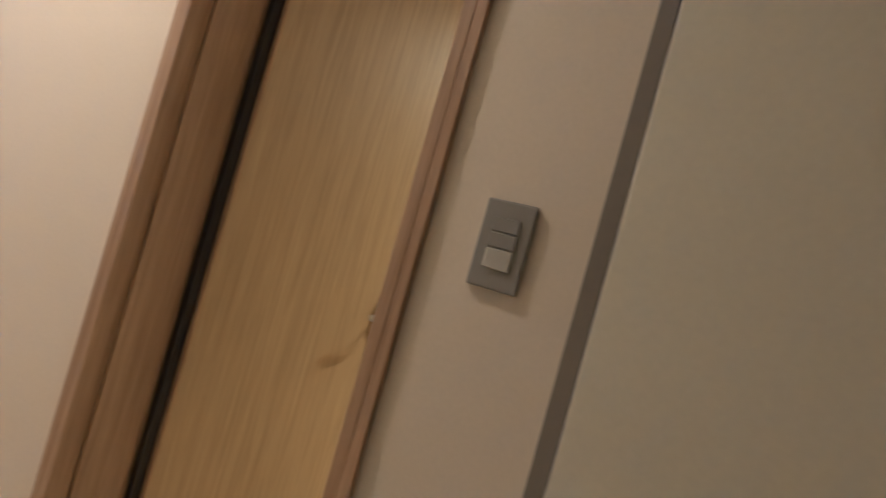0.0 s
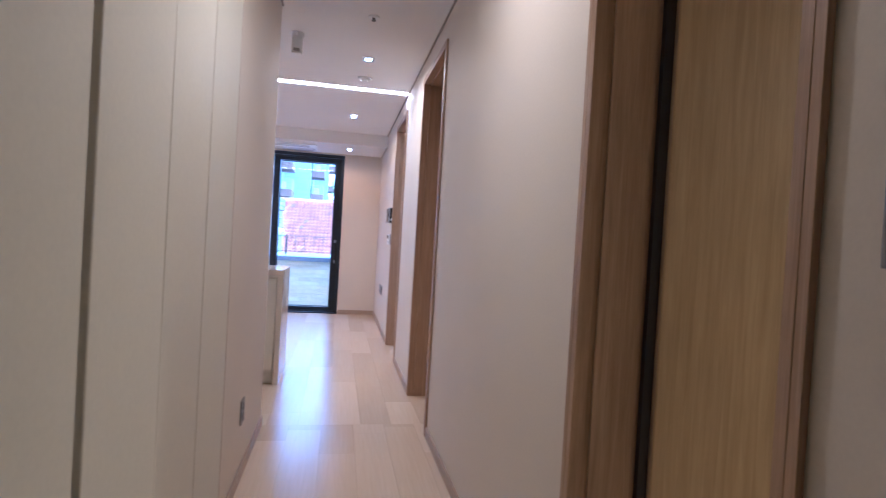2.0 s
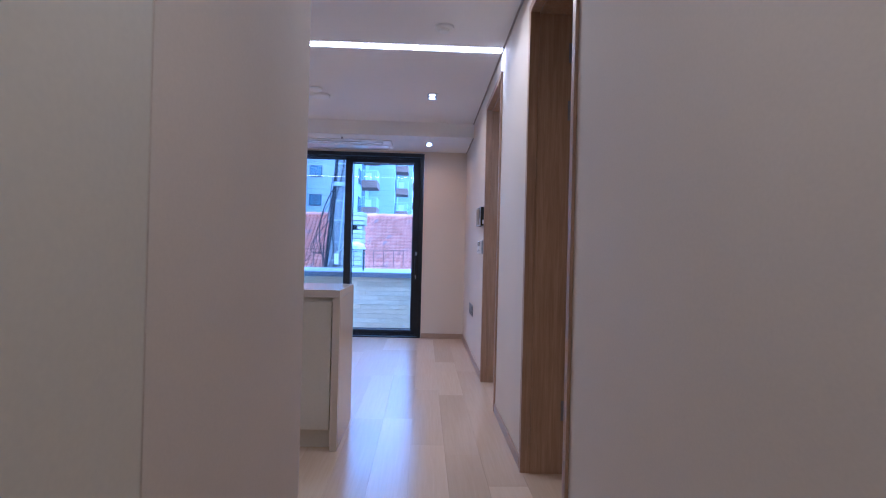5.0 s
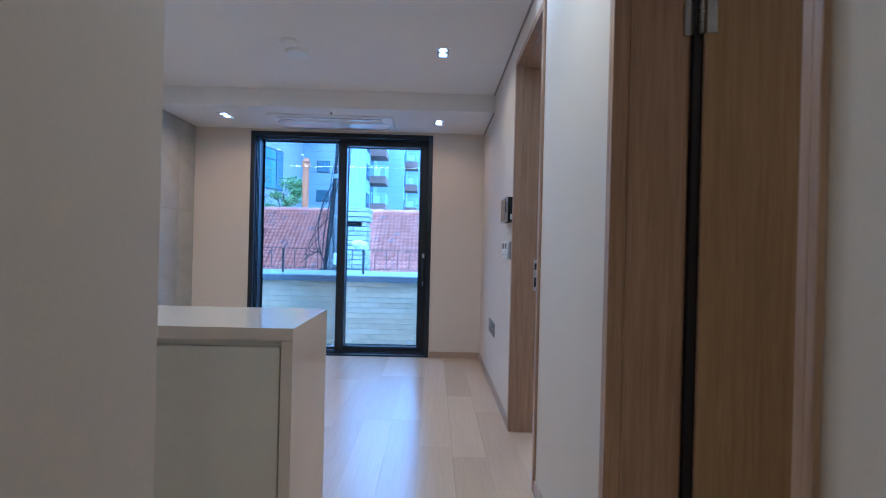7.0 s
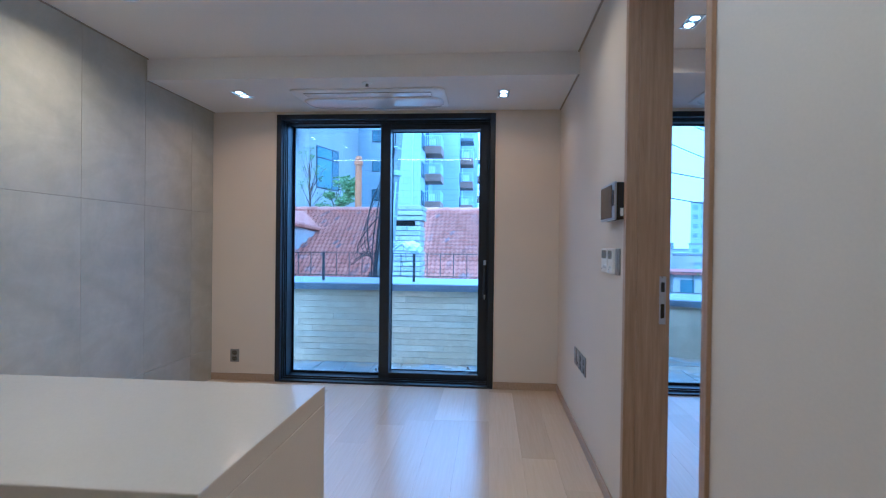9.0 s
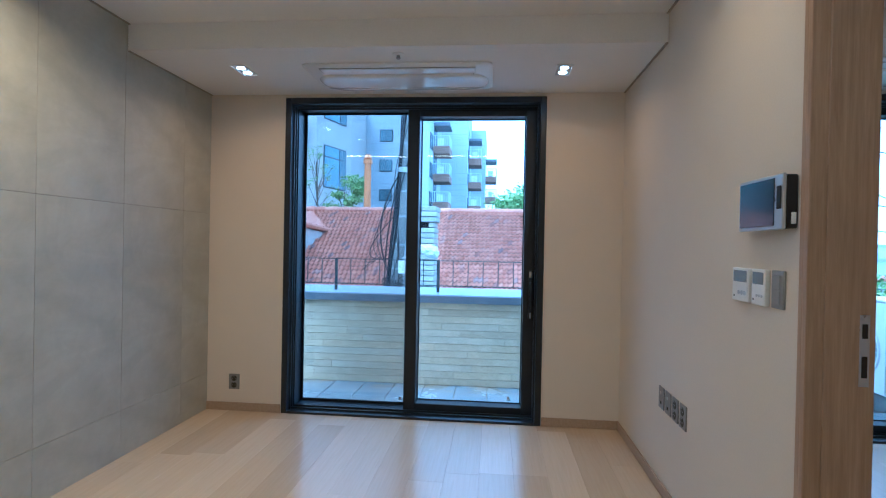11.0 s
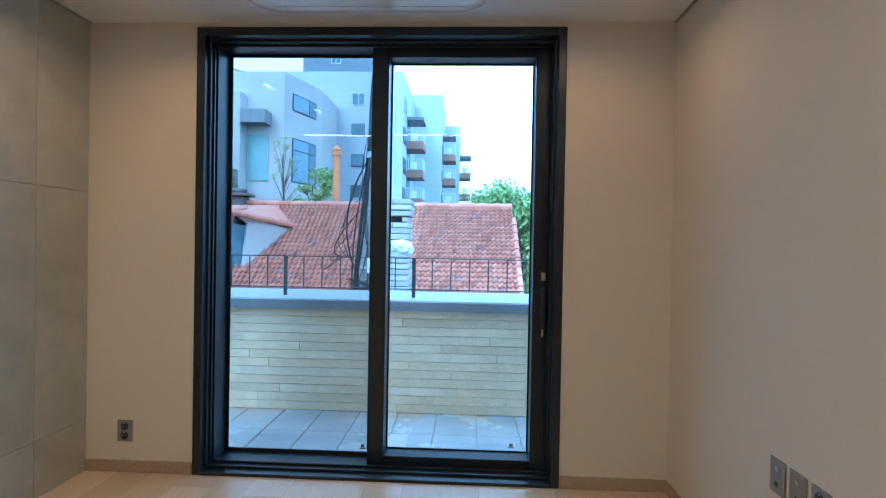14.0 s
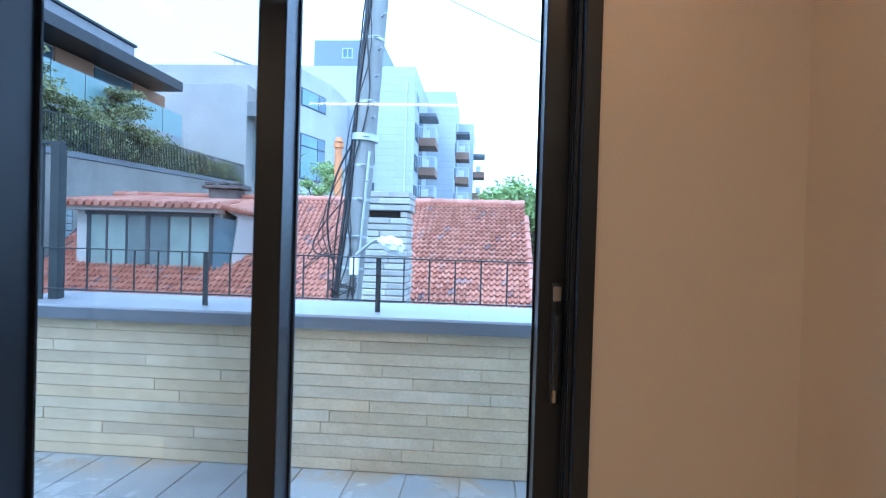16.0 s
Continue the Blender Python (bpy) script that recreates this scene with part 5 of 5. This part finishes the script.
M_CLAD = cladding()
M_BROWN = mottled("brown_balcony", (0.25, 0.16, 0.11), 0.7, 0.8, 10, 0.15)
M_PALE = mottled("pale_rail", (0.6, 0.66, 0.68), 0.5)
ap = thing("apartment_building", (-10, 55, -7), "grey clad apartment block with stacked balconies", "apartment building")
part("block", boxed(-26, -7.05, 45, 55.9, -7, 16.45), M_CLAD, ap)
part("block", boxed(-20, -4.1, 56, 65.9, -7, 17.4), M_CLAD, ap)
part("block", boxed(-20, -2.3, 66, 76, -7, 16.2), M_CLAD, ap)
part("roof_house", boxed(-16.1, -10.1, 45.1, 52, 16.46, 18.75), mottled("dark_cladding", (0.2, 0.235, 0.265), 0.6, 0.3, 5, 0.06), ap)


def apt_window(x, y, z, w, h, way="south"):
    m = pose(x, y, z, 0, 0, {"south": 0, "east": 90}[way])
    f = part("window", on_wall(m, boxed(-w / 2, w / 2, -0.06, 0.02, -h / 2, h / 2, 0.01)), M_PALE if z > 13 else M_DARK, ap)
    part("pane", on_wall(m, boxed(-w / 2 + 0.07, -0.03, -0.09, -0.061, -h / 2 + 0.07, h / 2 - 0.07)), M_DARKWIN, f)
    part("pane", on_wall(m, boxed(0.03, w / 2 - 0.07, -0.09, -0.061, -h / 2 + 0.07, h / 2 - 0.07)), M_DARKWIN, f)


apt_window(-13.1, 45.1, 17.6, 0.9, 0.9)
for k in range(5):
    z = 14.0 - 2.75 * k
    for x in (-14.6, -11.0):
        apt_window(x, 45, z, 1.2, 1.1)
    for y in (46.2, 47.4):
        apt_window(-7.05, y, z - 0.2, 0.8, 1.5, "east")
    apt_window(-4.1, 57.6, z + 0.3, 0.9, 1.3, "east")
part("drain_pipe", rod((-7.75, 44.9, 0), (-7.75, 44.9, 15.2), 0.07, n=6), M_PALE, ap)


def balcony(x, y, z, d, w, roof):
    b = part("balcony", boxed(x, x + d, y, y + w, z - 0.75, z, 0.02), M_BROWN, ap, "brown balcony with pale railing")
    bm = bmesh.new()
    for k in range(9):
        u = y + w * k / 8
        box(bm, x + d - 0.06, x + d - 0.02, u - 0.02, u + 0.02, z, z + 1.0)
        v = x + d * k / 8
        box(bm, v - 0.02, v + 0.02, y + 0.02, y + 0.06, z, z + 1.0)
    box(bm, x, x + d, y + 0.02, y + 0.06, z + 1.0, z + 1.06)
    box(bm, x + d - 0.06, x + d - 0.02, y, y + w, z + 1.0, z + 1.06)
    part("railing", bm, M_PALE, b)
    part("condenser", boxed(x + 0.35, x + 1.0, y + 0.15, y + 0.5, z + 0.05, z + 0.75, 0.02), M_WHITE, b)
    part("recess", boxed(x + 0.005, x + 0.03, y + 0.2, y + w - 0.2, z, z + 2.0), M_DARKWIN, b)
    if roof:
        part("canopy", boxed(x, x + d, y, y + w, z + 2.0, z + 2.3), M_COPING_F, b)


for k in range(4):
    balcony(-7.05, 48.6, 11.0 - 2.75 * k, 1.6, 3.2, k == 0)
    balcony(-4.1, 58.6, 11.4 - 2.75 * k, 1.5, 3.2, k == 0)
    balcony(-2.3, 68.5, 10.6 - 2.75 * k, 1.5, 3.4, k == 0)

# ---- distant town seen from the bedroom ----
# Pale bluish wall and window colours stand in for haze over the distance.
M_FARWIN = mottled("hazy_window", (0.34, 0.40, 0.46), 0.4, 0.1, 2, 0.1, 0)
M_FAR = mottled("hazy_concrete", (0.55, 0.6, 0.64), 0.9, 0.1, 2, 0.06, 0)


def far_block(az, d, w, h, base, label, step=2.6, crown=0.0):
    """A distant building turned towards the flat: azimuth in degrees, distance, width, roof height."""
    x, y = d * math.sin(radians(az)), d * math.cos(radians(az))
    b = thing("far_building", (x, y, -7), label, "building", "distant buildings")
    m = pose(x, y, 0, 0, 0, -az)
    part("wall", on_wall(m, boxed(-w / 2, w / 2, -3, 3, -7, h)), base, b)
    part("roof", on_wall(m, boxed(-w / 2 - 0.15, w / 2 + 0.15, -3.15, 3.15, h, h + 0.35)), M_COPING, b)
    if crown:
        part("roof_house", on_wall(m, boxed(-w * 0.25, w * 0.3, -2, 2, h + 0.36, h + crown)), base, b)
        for k in range(5):
            part("crown_post", on_wall(m, boxed(-w * 0.25 + k * w * 0.13, -w * 0.25 + k * w * 0.13 + 0.3, -2.3, -2.0, h + 0.36, h + crown + 0.8)), M_PALE, b)
    for z in range(int((h + 2) / step)):
        for i in range(int(w / 2.2)):
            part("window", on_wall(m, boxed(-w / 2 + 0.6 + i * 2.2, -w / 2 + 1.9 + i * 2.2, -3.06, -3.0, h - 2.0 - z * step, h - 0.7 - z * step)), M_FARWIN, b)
    return b


M_FARRED = mottled("faded_red_roof", (0.42, 0.17, 0.13), 0.8, 0.3, 4, 0.1)
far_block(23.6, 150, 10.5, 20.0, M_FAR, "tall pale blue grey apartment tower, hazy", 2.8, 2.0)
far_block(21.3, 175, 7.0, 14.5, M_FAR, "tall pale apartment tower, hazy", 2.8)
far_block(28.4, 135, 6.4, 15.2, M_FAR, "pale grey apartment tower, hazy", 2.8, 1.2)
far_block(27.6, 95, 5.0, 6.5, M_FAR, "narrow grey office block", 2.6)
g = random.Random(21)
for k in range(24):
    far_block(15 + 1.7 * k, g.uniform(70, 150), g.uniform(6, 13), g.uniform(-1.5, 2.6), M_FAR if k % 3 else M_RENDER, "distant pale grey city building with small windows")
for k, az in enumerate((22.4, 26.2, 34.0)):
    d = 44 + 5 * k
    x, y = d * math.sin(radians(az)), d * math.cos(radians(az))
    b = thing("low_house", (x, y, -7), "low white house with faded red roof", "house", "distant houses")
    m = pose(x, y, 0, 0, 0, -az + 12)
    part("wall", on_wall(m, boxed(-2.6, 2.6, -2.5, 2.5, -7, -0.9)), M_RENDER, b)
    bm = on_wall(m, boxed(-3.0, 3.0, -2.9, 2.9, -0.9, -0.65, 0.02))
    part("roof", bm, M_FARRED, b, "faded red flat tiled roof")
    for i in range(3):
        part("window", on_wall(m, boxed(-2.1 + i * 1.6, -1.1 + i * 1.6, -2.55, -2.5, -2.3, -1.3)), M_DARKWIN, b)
tree(9.0, 14, -7, 7.3, 2.2, 31, M_LEAF2, "green leafy tree below the side terrace", 0.10, 120)
tree(14.0, 20, -7, 7.8, 2.6, 32, M_LEAF1, "green leafy tree below the side terrace", 0.11, 120)
structure("ground", boxed(-600, 600, -300, 1500, -7.4, -7.0), mottled("town_ground", (0.12, 0.13, 0.11), 0.9, 0.05, 2, 0.3), "town ground below the terrace", "ground")

# terrace pieces
tf_ob = bpy.data.objects["terrace_floor"]
bm = boxed(-0.158, 0.158, -0.298, 0.298, -0.03, 0.0, 0.003)
pav = bpy.data.meshes.new("paver")
bm.to_mesh(pav)
bm.free()
pav.materials.append(M_PAVER)
for i in range(27):
    for j in range(3):
        piece("paver", pav, tf_ob, (-4.0 + i * 0.3225, 0.955 + (j - 1) * 0.602, TER + 0.0))
pw = bpy.data.objects["parapet_wall"]
rng = random.Random(17)
CH = 0.0725
for r in range(12):
    x = -3.74 - rng.random() * 0.5
    z = TER + 0.002 + r * CH
    while x < 0.95:
        w = rng.choice((0.6, 0.9, 1.2, 1.5))
        a, b = max(x, -3.75), min(x + w, 0.95)
        if b - a > 0.05:
            me = bpy.data.meshes.new("brick")
            q = boxed(-(b - a) / 2 + 0.0006, (b - a) / 2 - 0.0006, -0.02, 0.02, 0.0013, CH - 0.0013, 0.003)
            q.to_mesh(me)
            q.free()
            me.materials.append(M_BRICK)
            piece("brick", me, pw, ((a + b) / 2, PY + 0.02 + rng.uniform(-0.004, 0.004), z))
        x += w

# ---- floor planks and wall tiles, piece by piece ----
floor_ob = bpy.data.objects["floor"]
PW, PL = 0.19, 1.22
bm = boxed(-PW / 2 + 0.0002, PW / 2 - 0.0002, -PL / 2 + 0.0002, PL / 2 - 0.0002, -0.006, 0.0, 0.0004)
whole = bpy.data.meshes.new("plank")
bm.to_mesh(whole)
bm.free()
whole.materials.append(M_PLANK)
rng = random.Random(4)


def plank_rows(x0, x1, y0, y1):
    x = x0
    while x < x1 - 0.01:
        w = min(PW, x1 - x)
        y = y0 - rng.random() * PL
        while y < y1 - 0.001:
            a, b = max(y, y0), min(y + PL, y1)
            if b - a > 0.02:
                if w > PW - 0.001 and b - a > PL - 0.001:
                    piece("plank", whole, floor_ob, (x + PW / 2, y + PL / 2, 0))
                else:
                    me = bpy.data.meshes.new("plank")
                    q = boxed(-w / 2 + 0.0002, w / 2 - 0.0002, -(b - a) / 2 + 0.0002, (b - a) / 2 - 0.0002, -0.006, 0.0, 0.0004)
                    q.to_mesh(me)
                    q.free()
                    me.materials.append(M_PLANK)
                    piece("plank", me, floor_ob, (x + w / 2, (a + b) / 2, 0))
            y += PL
        x += w


plank_rows(XH - 0.02, T, BACK, HALL_END)
plank_rows(XL - 0.01, T, HALL_END, 0.0)
plank_rows(T, ROOM, -3.45, 0.0)
structure("floor_rooms", boxed(T, ROOM, BACK, -3.55, -0.006, 0.0), M_PLANK, "light oak floor in the side rooms", "floor")

west = bpy.data.objects["wall_west"]
TW, TZ = 0.6, 1.2
ys = [0.0, -0.345, -0.945, -1.545, -2.145, -2.745, -3.345, -3.945, -4.545, HALL_END]
zs = [0.0, 0.275, 1.475, CEIL]
for a, b in zip(ys, ys[1:]):
    for z0, z1 in zip(zs, zs[1:]):
        me = bpy.data.meshes.new("tile")
        q = boxed(-0.012, 0.0, -(a - b) / 2 + 0.001, (a - b) / 2 - 0.001, -(z1 - z0) / 2 + 0.001, (z1 - z0) / 2 - 0.001, 0.0008)
        q.to_mesh(me)
        q.free()
        me.materials.append(M_TILE)
        piece("tile", me, west, (XL, (a + b) / 2, (z0 + z1) / 2))
